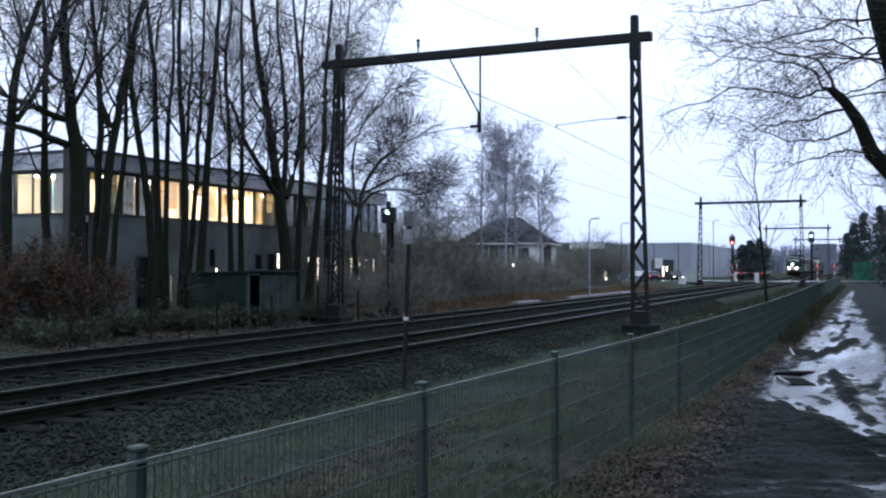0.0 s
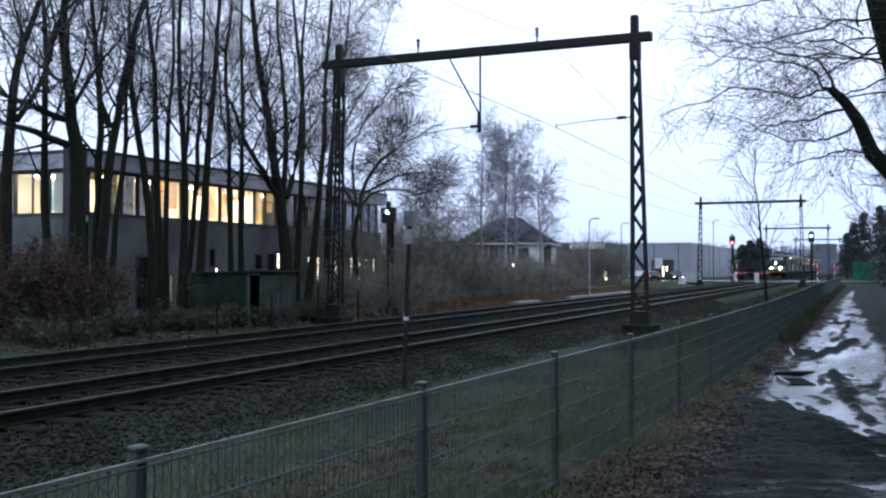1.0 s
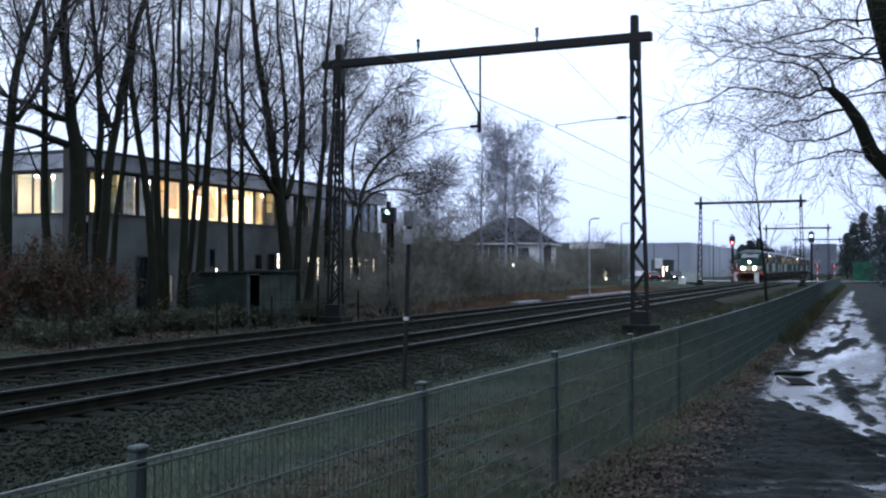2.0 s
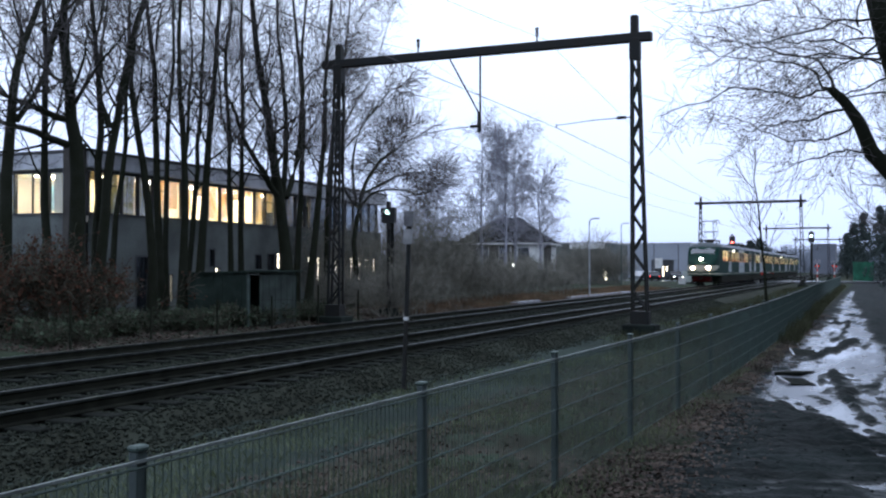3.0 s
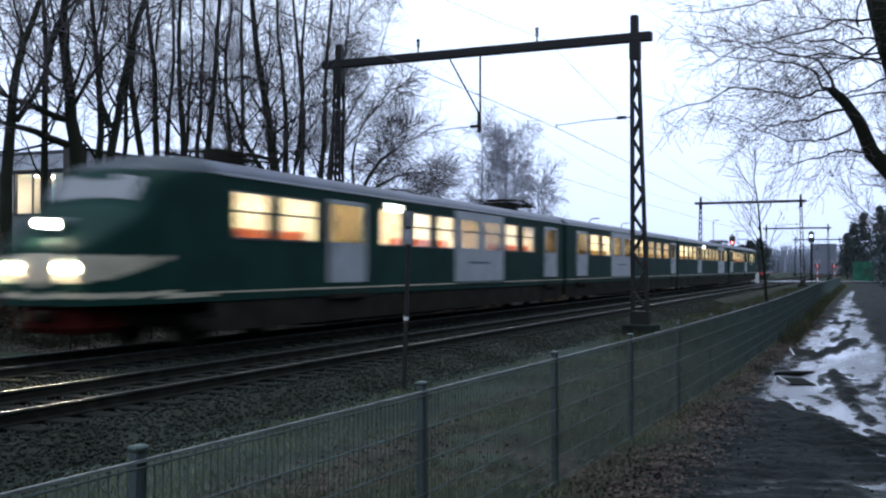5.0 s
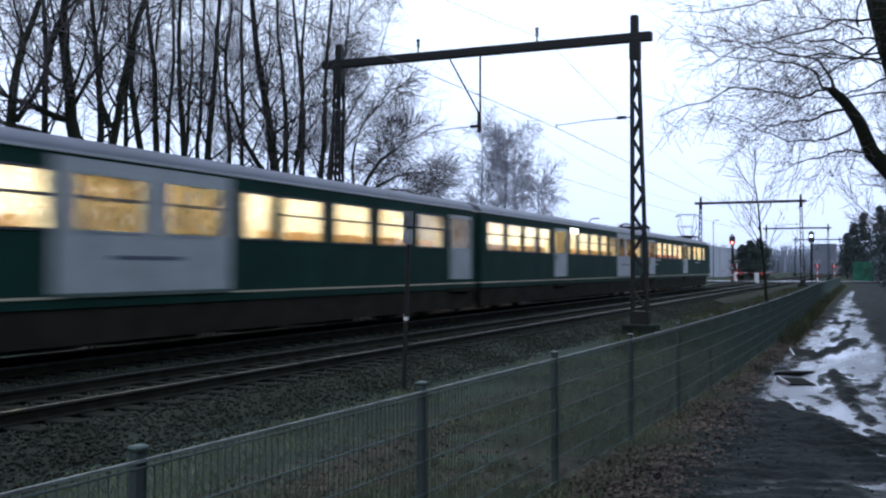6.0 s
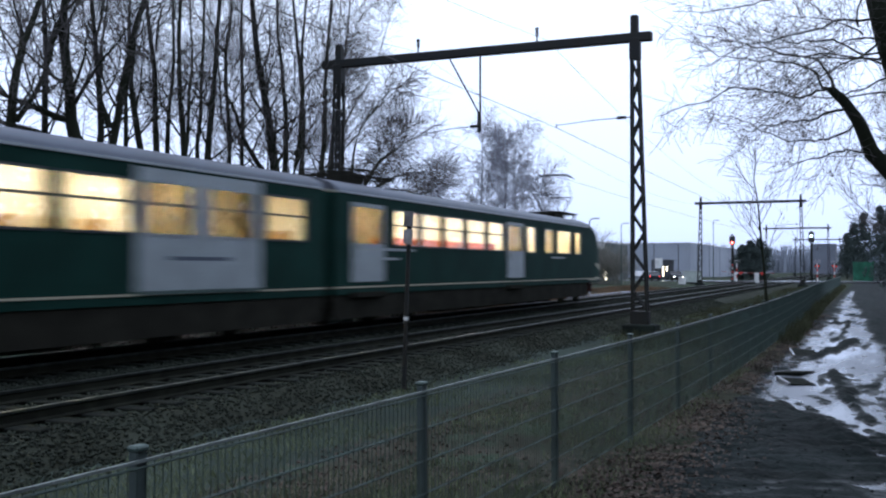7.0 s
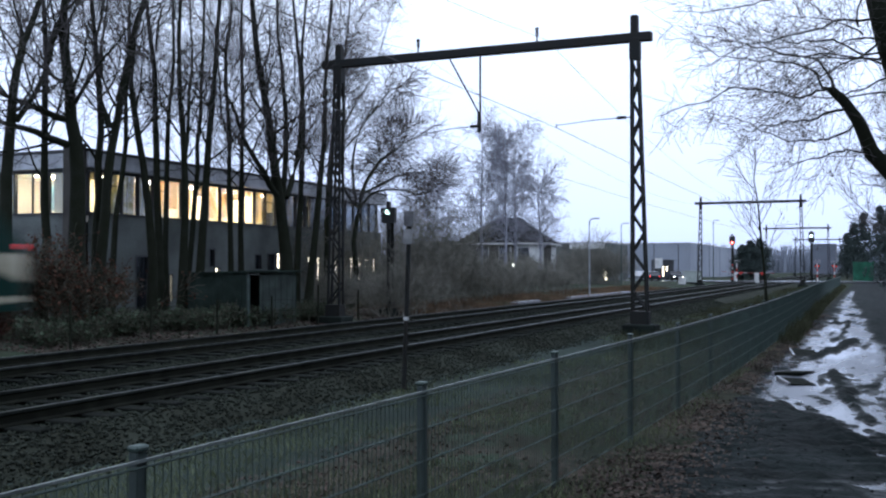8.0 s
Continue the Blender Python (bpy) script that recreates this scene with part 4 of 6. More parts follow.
def office():
    b = empty("office_building", label="two-storey grey brick office with a lit upper window band", category="building")
    xa, xb, yf, yb = 27.25, 41.8, 25.0, 38.0
    g, sill, head, top = -0.1, 3.52, 5.02, 5.72
    # lower storey, brick, with openings through it
    openings = [(34.62, 34.92, 1.35, 1.62), (29.75, 30.45, g + 0.05, 2.05), (31.68, 31.81, 0.35, 1.35), (34.25, 34.55, 1.7, 2.4), (37.6, 38.0, 1.6, 2.2), (38.6, 39.1, 1.55, 2.25), (39.35, 39.68, 1.65, 2.3)]
    bm = bmesh.new()
    wall_grid(bm, xa, xb, yf, g - 0.3, sill, openings)
    wall_grid(bm, xa, xb, yf + 0.25, g - 0.3, sill, openings)
    part("wall", bm, BRICK, b, "grey brick ground floor wall")
    for k, (p, q, z0, z1) in enumerate(openings):
        w = empty("door" if k == 1 else "window")
        w.parent = b
        pane(w, p, q, yf + 0.12, z0, z1, "x", (SLIT_LIGHT, GLASS_DARK, SLIT_LIGHT, GLASS_DARK, GLASS_DARK, GLASS_DARK, SLIT_LIGHT)[k])
        part("frame", box(p - 0.06, p, yf - 0.02, yf + 0.2, z0, z1), FRAME_DARK, w)
        part("frame", box(q, q + 0.06, yf - 0.02, yf + 0.2, z0, z1), FRAME_DARK, w)
        part("lintel", box(p - 0.06, q + 0.06, yf - 0.02, yf + 0.2, z1, z1 + 0.06), FRAME_DARK, w)
    part("wall", box(xa, xa + 0.25, yf + 0.26, yb, g - 0.3, sill), BRICK, b)
    part("wall", box(xa, xb, yb, yb + 0.25, g - 0.3, top), BRICK, b)
    part("floor_slab", box(xa + 0.05, xb - 0.05, yf + 0.05, yb - 0.05, sill - 0.28, sill - 0.06), CREAM, b)
    # upper storey: dark mullions, panes, rooms with ceiling lights
    part("sill", box(xa - 0.04, xb, yf - 0.06, yf + 0.2, sill, sill + 0.07), FRAME_DARK, b)
    part("sill", box(xa - 0.06, xa + 0.2, yf + 0.2, yb, sill, sill + 0.07), FRAME_DARK, b)
    part("lintel", box(xa - 0.04, xb, yf - 0.06, yf + 0.2, head, head + 0.10), FRAME_DARK, b)
    part("lintel", box(xa - 0.06, xa + 0.2, yf + 0.2, yb, head, head + 0.10), FRAME_DARK, b)
    roof = part("roof", box(xa - 0.35, xb + 0.2, yf - 0.35, yb + 0.4, top - 0.06, top + 0.05, 0.02), FRAME_DARK, b, "flat roof edge")
    part("fascia", box(xa - 0.30, xb + 0.15, yf - 0.30, yb + 0.35, head + 0.10, top - 0.06, 0.01), FASCIA, roof, "grey roof fascia")
    part("upper_ceiling", box(xa + 0.1, xb - 0.1, yf + 0.1, yb - 0.1, head + 0.02, head + 0.08), CREAM, b)
    part("back_partition", box(xa + 0.2, xb - 0.2, yf + 4.6, yf + 4.7, sill, head), CREAM, b)
    n = 17
    step = (xb - xa) / n
    rng = random.Random(3)
    for i in range(n + 1):
        x = xa + i * step
        part("mullion", box(x - 0.035, x + 0.035, yf - 0.04, yf + 0.1, sill + 0.07, head), FRAME_DARK, b)
        if i < n:
            w = empty("window")
            w.parent = b
            pane(w, x + 0.035, x + step - 0.035, yf + 0.03, sill + 0.07, head)
            cloths = {"i": BLIND, "p": BLIND_PEACH, "o": BLIND_OLIVE, "b": BLIND_BROWN}
            m, drop = cloths["iooopppippppiiobb"[i]], (0.2, 1.0, 1.0, 1.0, 0.95, 0.8, 0.95, 0.3, 1.0, 0.9, 0.35, 0.25, 0.95, 0.6, 1.0, 1.0, 0.9)[i]
            low = head - (head - sill - 0.08) * drop
            if m == BLIND_PEACH:
                for k in range(int((head - low) / 0.09)):
                    z = head - 0.09 * k
                    part("blind_slat", box(x + 0.07, x + step - 0.07, yf + 0.15, yf + 0.165, z - 0.082, z), m, w)
            else:
                part("blind", box(x + 0.07, x + step - 0.07, yf + 0.16, yf + 0.18, low, head), m, w)
                if drop > 0.5:
                    part("blind_seam", box(x + step * 0.48, x + step * 0.52, yf + 0.15, yf + 0.156, low, head), FRAME_DARK, w)
            if i % 3 == 1:
                part("glazing_bar", box(x + 0.035, x + step - 0.035, yf + 0.0, yf + 0.06, sill + 1.05, sill + 1.09), FRAME_DARK, w)
    for k in range(6):
        y = yf + 0.2 + k * 1.6
        part("mullion", box(xa - 0.04, xa + 0.1, y - 0.04, y + 0.04, sill + 0.07, head), FRAME_DARK, b)
        if k < 5:
            w = empty("window")
            w.parent = b
            pane(w, y + 0.04, y + 1.56, xa + 0.03, sill + 0.07, head, "y")
            part("glazing_bar", box(xa, xa + 0.06, y + 0.74, y + 0.80, sill + 0.07, head), FRAME_DARK, w)
            if k != 1:
                part("blind", box(xa + 0.16, xa + 0.18, y + 0.1, y + 0.72, sill + 0.1, head), BLIND_OLIVE, w)
                part("blind", box(xa + 0.16, xa + 0.18, y + 0.82, y + 1.5, sill + (0.5 if k % 2 else 0.1), head), BLIND_BROWN if k % 2 else BLIND_OLIVE, w)
    for x in (29.9, 32.8, 35.6, 38.4):
        part("partition", box(x - 0.05, x + 0.05, yf + 0.25, yf + 4.6, sill, head), CREAM, b)
    for x, s in ((28.0, 0.9), (30.9, 1.2), (33.6, 2.0), (36.4, 2.0), (39.0, 1.0)):
        for y in (yf + 0.9, yf + 2.6):
            part("ceiling_light", box(x, x + 1.1 * s, y, y + 0.62, head - 0.03, head + 0.012), ROOM_LIGHT, b, "lit office ceiling panel")
    part("notice_board", box(xa + 1.3, xa + 1.34, yf + 1.9, yf + 3.3, sill + 0.25, sill + 1.15), POSTER, b, "pale blue notice board")
    part("ceiling_light", box(xa + 1.6, xa + 1.75, yf + 1.9, yf + 3.1, head - 0.12, head - 0.06), ROOM_LIGHT, b, "bright office tube light")
    # brick stack at the corner
    part("chimney", box(26.46, 26.92, 24.78, 25.42, g - 0.3, 5.80, 0.02), BRICK_DARK, b, "brown brick corner stack")
    part("chimney_cap", box(26.40, 26.98, 24.72, 25.48, 5.80, 5.90, 0.02), FRAME_DARK, b)
    # wing: lit slits below, a dark window band above
    xe = 50.0
    op = [(42.1 + 0.86 * k, 42.1 + 0.86 * k + 0.40, 0.25, 2.15) for k in range(9)]
    bm = bmesh.new()
    wall_grid(bm, xb, xe, yf, g - 0.3, sill, op)
    wall_grid(bm, xb, xe, yf + 0.25, g - 0.3, sill, op)
    part("wing_wall", bm, BRICK, b, "grey brick wall of the wing")
    part("wing_wall", box(xe - 0.25, xe, yf + 0.26, yb, g - 0.3, sill), BRICK, b)
    part("wing_sill", box(xb, xe, yf - 0.06, yf + 0.2, sill, sill + 0.07), FRAME_DARK, b)
    part("wing_fascia", box(xb + 0.16, xe + 0.15, yf - 0.28, yb + 0.3, head + 0.10, top - 0.06, 0.01), FASCIA, b)
    part("wing_roof", box(xb + 0.2, xe + 0.2, yf - 0.33, yb + 0.35, top - 0.06, top + 0.04, 0.02), FRAME_DARK, b)
    part("wing_partition", box(xb + 0.1, xe - 0.3, yf + 3.4, yf + 3.5, sill, head), BRICK, b)
    part("wing_floor", box(xb + 0.05, xe - 0.3, yf + 0.26, yb - 0.05, sill - 0.28, sill - 0.06), BRICK, b)
    for k in range(9):
        x = xb + 0.9 * k + 0.45
        part("mullion", box(x - 0.035, x + 0.035, yf - 0.04, yf + 0.1, sill + 0.07, head + 0.1), FRAME_DARK, b)
        if k < 8:
            w = empty("window")
            w.parent = b
            pane(w, x + 0.035, x + 0.865, yf + 0.03, sill + 0.07, head + 0.1, "x", GLASS_SKY)
    for p, q, z0, z1 in op:
        w = empty("window")
        w.parent = b
        pane(w, p, q, yf + 0.12, z0, z1, "x", SLIT_LIGHT if rng.random() < 0.85 else GLASS_DARK)
        part("frame", box(p - 0.05, p, yf - 0.02, yf + 0.2, z0, z1), FRAME_DARK, w)
        part("frame", box(q, q + 0.05, yf - 0.02, yf + 0.2, z0, z1), FRAME_DARK, w)
        part("glazing_bar", box(p, q, yf + 0.05, yf + 0.1, (z0 + z1) / 2 - 0.05, (z0 + z1) / 2 + 0.05), FRAME_DARK, w)


SLIT_LIGHT = glow("lit_window", (1.0, 0.88, 0.62), 4.0)
office()


def shed():
    s = empty("trackside_shed", label="low dark board shed with an open doorway beside the tracks", category="shed")
    x0, x1, y0, y1, z0, z1 = 26.6, 29.6, 18.0, 20.2, -0.5, 1.5
    for i in range(int((x1 - x0) / 0.18)):
        x = x0 + 0.18 * i
        if 26.7 < x < 27.3:
            continue
        part("board", box(x, x + 0.172, y0 - 0.01 * (i % 2), y0 + 0.03, z0, z1), SHED_PALE, s)
    for i in range(12):
        y = y0 + 0.03 + 0.18 * i
        part("board", box(x0 - 0.01 * (i % 2), x0 + 0.03, y, y + 0.172, z0, z1 - 0.05 * i / 12), SHED, s)
    part("side_wall", box(x1 - 0.06, x1, y0 + 0.03, y1, z0, z1 - 0.1), SHED, s)
    part("back_wall", box(x0, x1, y1, y1 + 0.06, z0, z1 - 0.1), SHED, s)
    part("roof", bar(((x0 + x1) / 2, y0 - 0.15, z1 + 0.03), ((x0 + x1) / 2, y1 + 0.15, z1 - 0.04), x1 - x0 + 0.2, 0.06), SHED, s)
    part("door_post", box(26.60, 26.67, y0 - 0.04, y0 - 0.012, z0, z1), GALV, s, "pale door post")


shed()


# ---- houses and halls beyond ----
def hip_house():
    h = empty("house", pose(104.5, 36.5, 0, 0, 0, 8), "detached house with a dark hipped tile roof and pale eaves", "house")
    w, d, ez, rz = 8.6, 9.0, 4.3, 7.2
    part("wall", box(-w / 2, w / 2, -d / 2, d / 2, -0.6, ez), BRICK_DARK, h)
    part("white_wall", box(-w / 2 - 0.03, -w / 2 + 0.02, -d / 2 - 0.03, -d / 2 + 3.0, 1.2, ez - 0.1), WHITE, h, "white rendered wall panel")
    part("white_wall", box(1.0, w / 2 + 0.03, -d / 2 - 0.04, -d / 2 + 0.01, 1.2, ez - 0.1), WHITE, h)
    bm = bmesh.new()
    o = 0.55
    A = [bm.verts.new(p) for p in ((-w / 2 - o, -d / 2 - o, ez), (w / 2 + o, -d / 2 - o, ez), (w / 2 + o, d / 2 + o, ez), (-w / 2 - o, d / 2 + o, ez))]
    R = [bm.verts.new(p) for p in ((0, -1.3, rz), (0, 1.3, rz))]
    for f in ((A[0], A[1], R[0]), (A[1], A[2], R[1], R[0]), (A[2], A[3], R[1]), (A[3], A[0], R[0], R[1]), tuple(reversed(A))):
        bm.faces.new(f)
    part("roof", bm, ROOF_TILE, h, "dark tiled hipped roof")
    part("eaves_board", box(-w / 2 - o - 0.05, w / 2 + o + 0.05, -d / 2 - o - 0.05, d / 2 + o + 0.05, ez - 0.16, ez - 0.005), WHITE, h, "pale painted eaves board")
    for y in (-3.0, -1.0, 1.4):
        for z in (2.5,):
            wnd = part("window", box(-w / 2 - 0.05, -w / 2 + 0.03, y, y + 1.2, z, z + 1.3), GLASS_DARK, h)
            part("frame", box(-w / 2 - 0.07, -w / 2 - 0.05, y - 0.08, y, z - 0.08, z + 1.38), WHITE, wnd)
            part("frame", box(-w / 2 - 0.07, -w / 2 - 0.05, y + 1.2, y + 1.28, z - 0.08, z + 1.38), WHITE, wnd)


hip_house()


def hall(name, label, x0, x1, y0, y1, top, m, bays=0, fascia=None):
    h = empty(name, label=label, category="building")
    part("wall", box(x0, x1, y0, y1, -0.5, top, 0.03), m, h)
    part("roof_edge", box(x0 - 0.1, x1 + 0.1, y0 - 0.1, y1 + 0.1, top, top + 0.18), fascia or FASCIA, h)
    for i in range(bays):
        y = y0 + (y1 - y0) * (i + 0.5) / bays
        part("cladding_joint", box(x0 - 0.06, x0, y - 0.06, y + 0.06, -0.4, top), FRAME_DARK, h)
    for i in range(bays):
        x = x0 + (x1 - x0) * (i + 0.5) / bays
        part("cladding_joint", box(x - 0.1, x + 0.1, y0 - 0.05, y0, -0.4, top), FRAME_DARK, h)
    return h


warehouse = hall("warehouse", "large pale blue-grey clad warehouse", 183, 290, 29.5, 60, 6.1, WAREHOUSE, 7)
part("loading_door", box(182.9, 183.0, 33.0, 36.5, -0.3, 3.2), FRAME_DARK, warehouse)
low_hall = hall("low_hall", "low dark flat-roofed building with pale fascia", 136, 150, 33.5, 46, 5.1, BRICK, 3, FASCIA)
part("fascia", box(135.8, 135.92, 33.5, 38.5, 4.3, 5.1), WHITE, low_hall)
part("lit_door", box(135.84, 135.90, 33.17, 33.67, -0.1, 2.0), SLIT_LIGHT, low_hall, "lit glass door")
hall("flat_block", "grey flat-roofed block far along the line", 330, 350, 9.5, 16.5, 9.0, BLOCK_GREY, 0, BLOCK_GREY)
hall("brick_hall", "dark low brick building with a flat roof", 118, 128, 42, 54, 5.0, BRICK_DARK, 3)
# ---- trees ----
def unit(v):
    return v / (np.linalg.norm(v) + 1e-9)


THIN = [0.003]


def branch_line(rng, p, d, length, r, segs, wander, lift):
    pts, rad = [p], [r]
    for i in range(segs):
        d = unit(d + rng.normal(0, wander, 3) + np.array([0, 0, lift]))
        p = p + d * length / segs
        pts.append(p)
        rad.append(max(THIN[0], r * (1 - 0.82 * (i + 1) / segs)))
    return pts, rad


def sprout(rng, line, level, levels, out):
    """Side shoots along a line, down to twigs."""
    if level >= len(levels):
        return
    count, lo, length, angle, wander, lift, segs, ratio = levels[level]
    pts = np.array(line[0])
    rad = line[1]
    n = len(pts) - 1
    for k in range(count):
        u = lo + (1 - lo) * (k + rng.random()) / count
        i = min(n - 1, int(u * n))
        f = u * n - i
        p = pts[i] * (1 - f) + pts[i + 1] * f
        r = rad[i] * (1 - f) + rad[i + 1] * f
        d = unit(pts[i + 1] - pts[i])
        side = unit(np.cross(d, rng.normal(0, 1, 3)))
        a = radians(angle) * (0.7 + 0.6 * rng.random())
        nd = d * math.cos(a) + side * math.sin(a)
        L = length * (0.55 + 0.9 * rng.random()) * (1.15 - 0.6 * u)
        l = branch_line(rng, p, nd, L, max(THIN[0], r * ratio), segs, wander, lift)
        out[min(level, 2)].append(l)
        sprout(rng, l, level + 1, levels, out)


WOOD = [(11, 0.20, 3.0, 40, 0.13, 0.05, 6, 0.40), (8, 0.15, 1.5, 45, 0.15, 0.03, 4, 0.5), (7, 0.1, 0.75, 42, 0.16, 0.02, 3, 0.6)]


def tree(name, stems, levels, label, bark=BARK, twig=TWIG, seed=1, group="", spread=0.08, thin=0.0044, fork=False):
    """stems: each (x, y, z, dx, dy, height, radius): foot, lean at the top, height."""
    rng = np.random.default_rng(seed)
    THIN[0] = thin
    trunk, out = [], [[], [], []]
    for x, y, z, dx, dy, h, r in stems:
        n = 10
        pts, rad = [], []
        wob = np.cumsum(rng.normal(0, spread, (n + 1, 2)), axis=0) * 1.2
        wob -= wob[0]
        for i in range(n + 1):
            u = i / n
            pts.append(np.array([x + dx * u ** 1.1 + wob[i, 0] * u, y + dy * u ** 1.1 + wob[i, 1] * u, z + h * u]))
            flare = 1 + 0.6 * math.exp(-u * 22)
            rad.append(max(0.012, r * flare * (1 - 0.80 * u)))
        trunk.append((pts, rad))
        sprout(rng, (pts, rad), 0, levels, out)
        if fork:
            k = int(rng.integers(3, 5))
            lean = rng.normal(0, 1, 2)
            lean = lean / np.linalg.norm(lean) * (0.9 + 0.5 * rng.random())
            arm, arm_r = [pts[k]], [rad[k] * 0.75]
            for i in range(1, 8):
                v = i / 7
                arm.append(pts[k] + np.array([(dx * (1 - k / n)) * v + lean[0] * v ** 0.6, (dy * (1 - k / n)) * v + lean[1] * v ** 0.6, h * (1 - k / n) * 0.9 * v]) + rng.normal(0, 0.06, 3))
                arm_r.append(max(0.012, rad[k] * 0.75 * (1 - 0.8 * v)))
            trunk.append((arm, arm_r))
            sprout(rng, (arm, arm_r), 0, [(levels[0][0] // 2, 0.1, *levels[0][2:]), *levels[1:]], out)
    t = empty(name, label=label, category="tree", group=group)
    part("trunk", tubes("trunk", trunk, 9), bark, t, smooth=True)
    for l in out[0]:
        part("limb", tubes("limb", [l], 5), bark, t)
    rest = out[1] + out[2]
    if rest:
        part("crown", tubes("crown", rest, 3), twig, t)
    return t


def bent(points, extra=0.0):
    """A smooth line through the bends of a stem; extra lengthens it upwards."""
    p = [np.array(q, dtype=float) for q in points]
    if extra:
        d = unit(p[-1] - p[-2])
        p.append(p[-1] + unit(d + np.array([0, 0.9])) * extra)
    p = np.array(p)
    u = np.linspace(0, len(p) - 1, 12)
    line = np.stack([np.interp(u, np.arange(len(p)), p[:, k]) for k in (0, 1)], 1)
    line[1:-1] = (line[:-2] + 2 * line[1:-1] + line[2:]) / 4
    return line


def row_tree(y, r, stems, seed, label="tall bare winter tree with a dark trunk", levels=None, thin=0.0050, extra=4.5):
    """A tree whose stems bend in the plane of the row: each stem is a few (x, z), the first from the ground, the others forking off."""
    rng = np.random.default_rng(seed)
    THIN[0] = thin
    trunk, out = [], [[], [], []]
    for k, st in enumerate(stems):
        line = bent(st, extra if st[-1][1] > 8.0 else 0.8)
        n = len(line)
        depth = np.cumsum(rng.normal(0, 0.05, n)) + (rng.normal(0, 0.6) * np.linspace(0, 1, n) if k else 0)
        depth -= depth[0]
        pts = [np.array([line[i, 0] + rng.normal(0, 0.015), y + depth[i], line[i, 1]]) for i in range(n)]
        top = line[-1, 1]
        r0 = r * (1 if k == 0 else 0.62 * (1 - 0.045 * line[0, 1]))
        rad = [max(0.014, r0 * (1 - 0.82 * i / (n - 1)) ** (0.85 if k == 0 else 1) * (1 + (0.4 * math.exp(-1.6 * i) if k == 0 else 0))) for i in range(n)]
        trunk.append((pts, rad))
        lv = levels or WOOD
        first = lv[0]
        lo = max(0.05, min(0.6, (4.2 - line[0, 1]) / (top - line[0, 1] + 0.1)))
        sprout(rng, (pts, rad), 0, [((first[0] if k == 0 else max(5, first[0] * 2 // 3)), lo, *first[2:]), *lv[1:]], out)
    t = empty("bare_tree", label=label, category="tree", group="trees beside the office")
    part("trunk", tubes("trunk", trunk, 9), BARK, t, smooth=True)
    for l in out[0]:
        part("limb", tubes("limb", [l], 5), BARK, t)
    part("crown", tubes("crown", out[1] + out[2], 3), TWIG, t)
    return t


# row along the office; stem bends are placed to fit the camera's view
DENSE = [(17, 0.20, 3.0, 42, 0.13, 0.04, 6, 0.38), (9, 0.15, 1.6, 45, 0.15, 0.02, 4, 0.5), (8, 0.1, 0.8, 42, 0.16, 0.01, 3, 0.6)]
row_tree(20.6, 0.17, [[(19.46, -0.2), (19.6, 4.2), (19.8, 5.5), (19.8, 6.5), (20.1, 7.9), (20.7, 8.9)], [(19.8, 5.5), (20.6, 6.75), (21.0, 7.9), (21.1, 9.0)]], 20)
row_tree(21.4, 0.14, [[(21.58, -0.3), (21.7, 2.8), (21.6, 4.6), (21.6, 7.3), (21.4, 9.2)], [(21.6, 7.3), (21.9, 8.5), (21.95, 9.3)]], 21)
row_tree(20.4, 0.23, [[(21.74, -0.3), (21.7, 4.4), (21.5, 5.55), (21.3, 6.7), (21.15, 8.1), (21.2, 9.0)], [(21.4, 5.74), (20.2, 5.97), (19.0, 6.25)], [(21.4, 5.05), (19.9, 5.3), (19.0, 5.4)]], 22, "stout dark bare tree with two long side limbs")
row_tree(21.2, 0.15, [[(23.42, -0.3), (23.46, 2.9), (23.4, 5.25), (23.45, 6.8), (23.1, 9.6)], [(23.4, 7.9), (23.6, 9.0), (23.76, 9.7)]], 23)
row_tree(20.8, 0.17, [[(23.07, -0.2), (23.3, 3.2), (23.4, 4.7), (24.0, 6.8), (24.25, 8.4), (25.0, 10.0)], [(23.5, 5.8), (23.3, 6.6), (23.4, 7.8), (23.7, 9.7)]], 24, "dark bare tree forking low into two stems")
row_tree(21.6, 0.10, [[(24.55, -0.3), (24.7, 3.8), (25.1, 6.0), (25.1, 7.4), (25.5, 10.2)]], 25)
row_tree(20.9, 0.14, [[(25.6, -0.2), (25.4, 3.0), (25.2, 4.9), (24.8, 6.6), (24.5, 7.6), (24.8, 9.1), (25.5, 10.1)]], 26, "crooked dark bare tree")
row_tree(21.3, 0.13, [[(26.6, -0.1), (26.4, 4.9), (26.3, 6.7), (26.25, 8.7), (25.8, 10.3)], [(26.25, 8.7), (26.45, 9.9), (26.7, 10.5)]], 27)
row_tree(21.8, 0.10, [[(27.42, -0.1), (27.4, 5.2), (27.5, 6.7), (27.8, 8.3), (27.7, 10.8)]], 28)
row_tree(20.7, 0.14, [[(26.87, -0.1), (27.0, 3.0), (27.0, 5.3), (26.75, 6.7), (26.6, 8.2), (26.7, 10.4)], [(27.0, 5.3), (27.4, 6.8), (27.8, 8.6), (28.1, 10.8)]], 29, "dark bare tree forking into two upright stems")
row_tree(21.5, 0.11, [[(28.15, -0.1), (28.45, 3.1), (28.7, 5.5), (29.0, 7.3), (29.3, 11.2)]], 30)
row_tree(21.0, 0.15, [[(28.0, -0.1), (28.5, 3.3), (28.6, 5.6), (29.0, 7.5), (29.3, 9.5), (29.5, 11.1)]], 31, "slightly leaning dark bare tree")
row_tree(21.4, 0.11, [[(30.7, -0.1), (30.6, 3.4), (30.5, 5.4), (30.2, 9.1), (30.5, 11.4)], [(30.5, 5.9), (29.8, 7.1), (29.4, 7.9), (29.3, 9.3)]], 32, levels=DENSE)
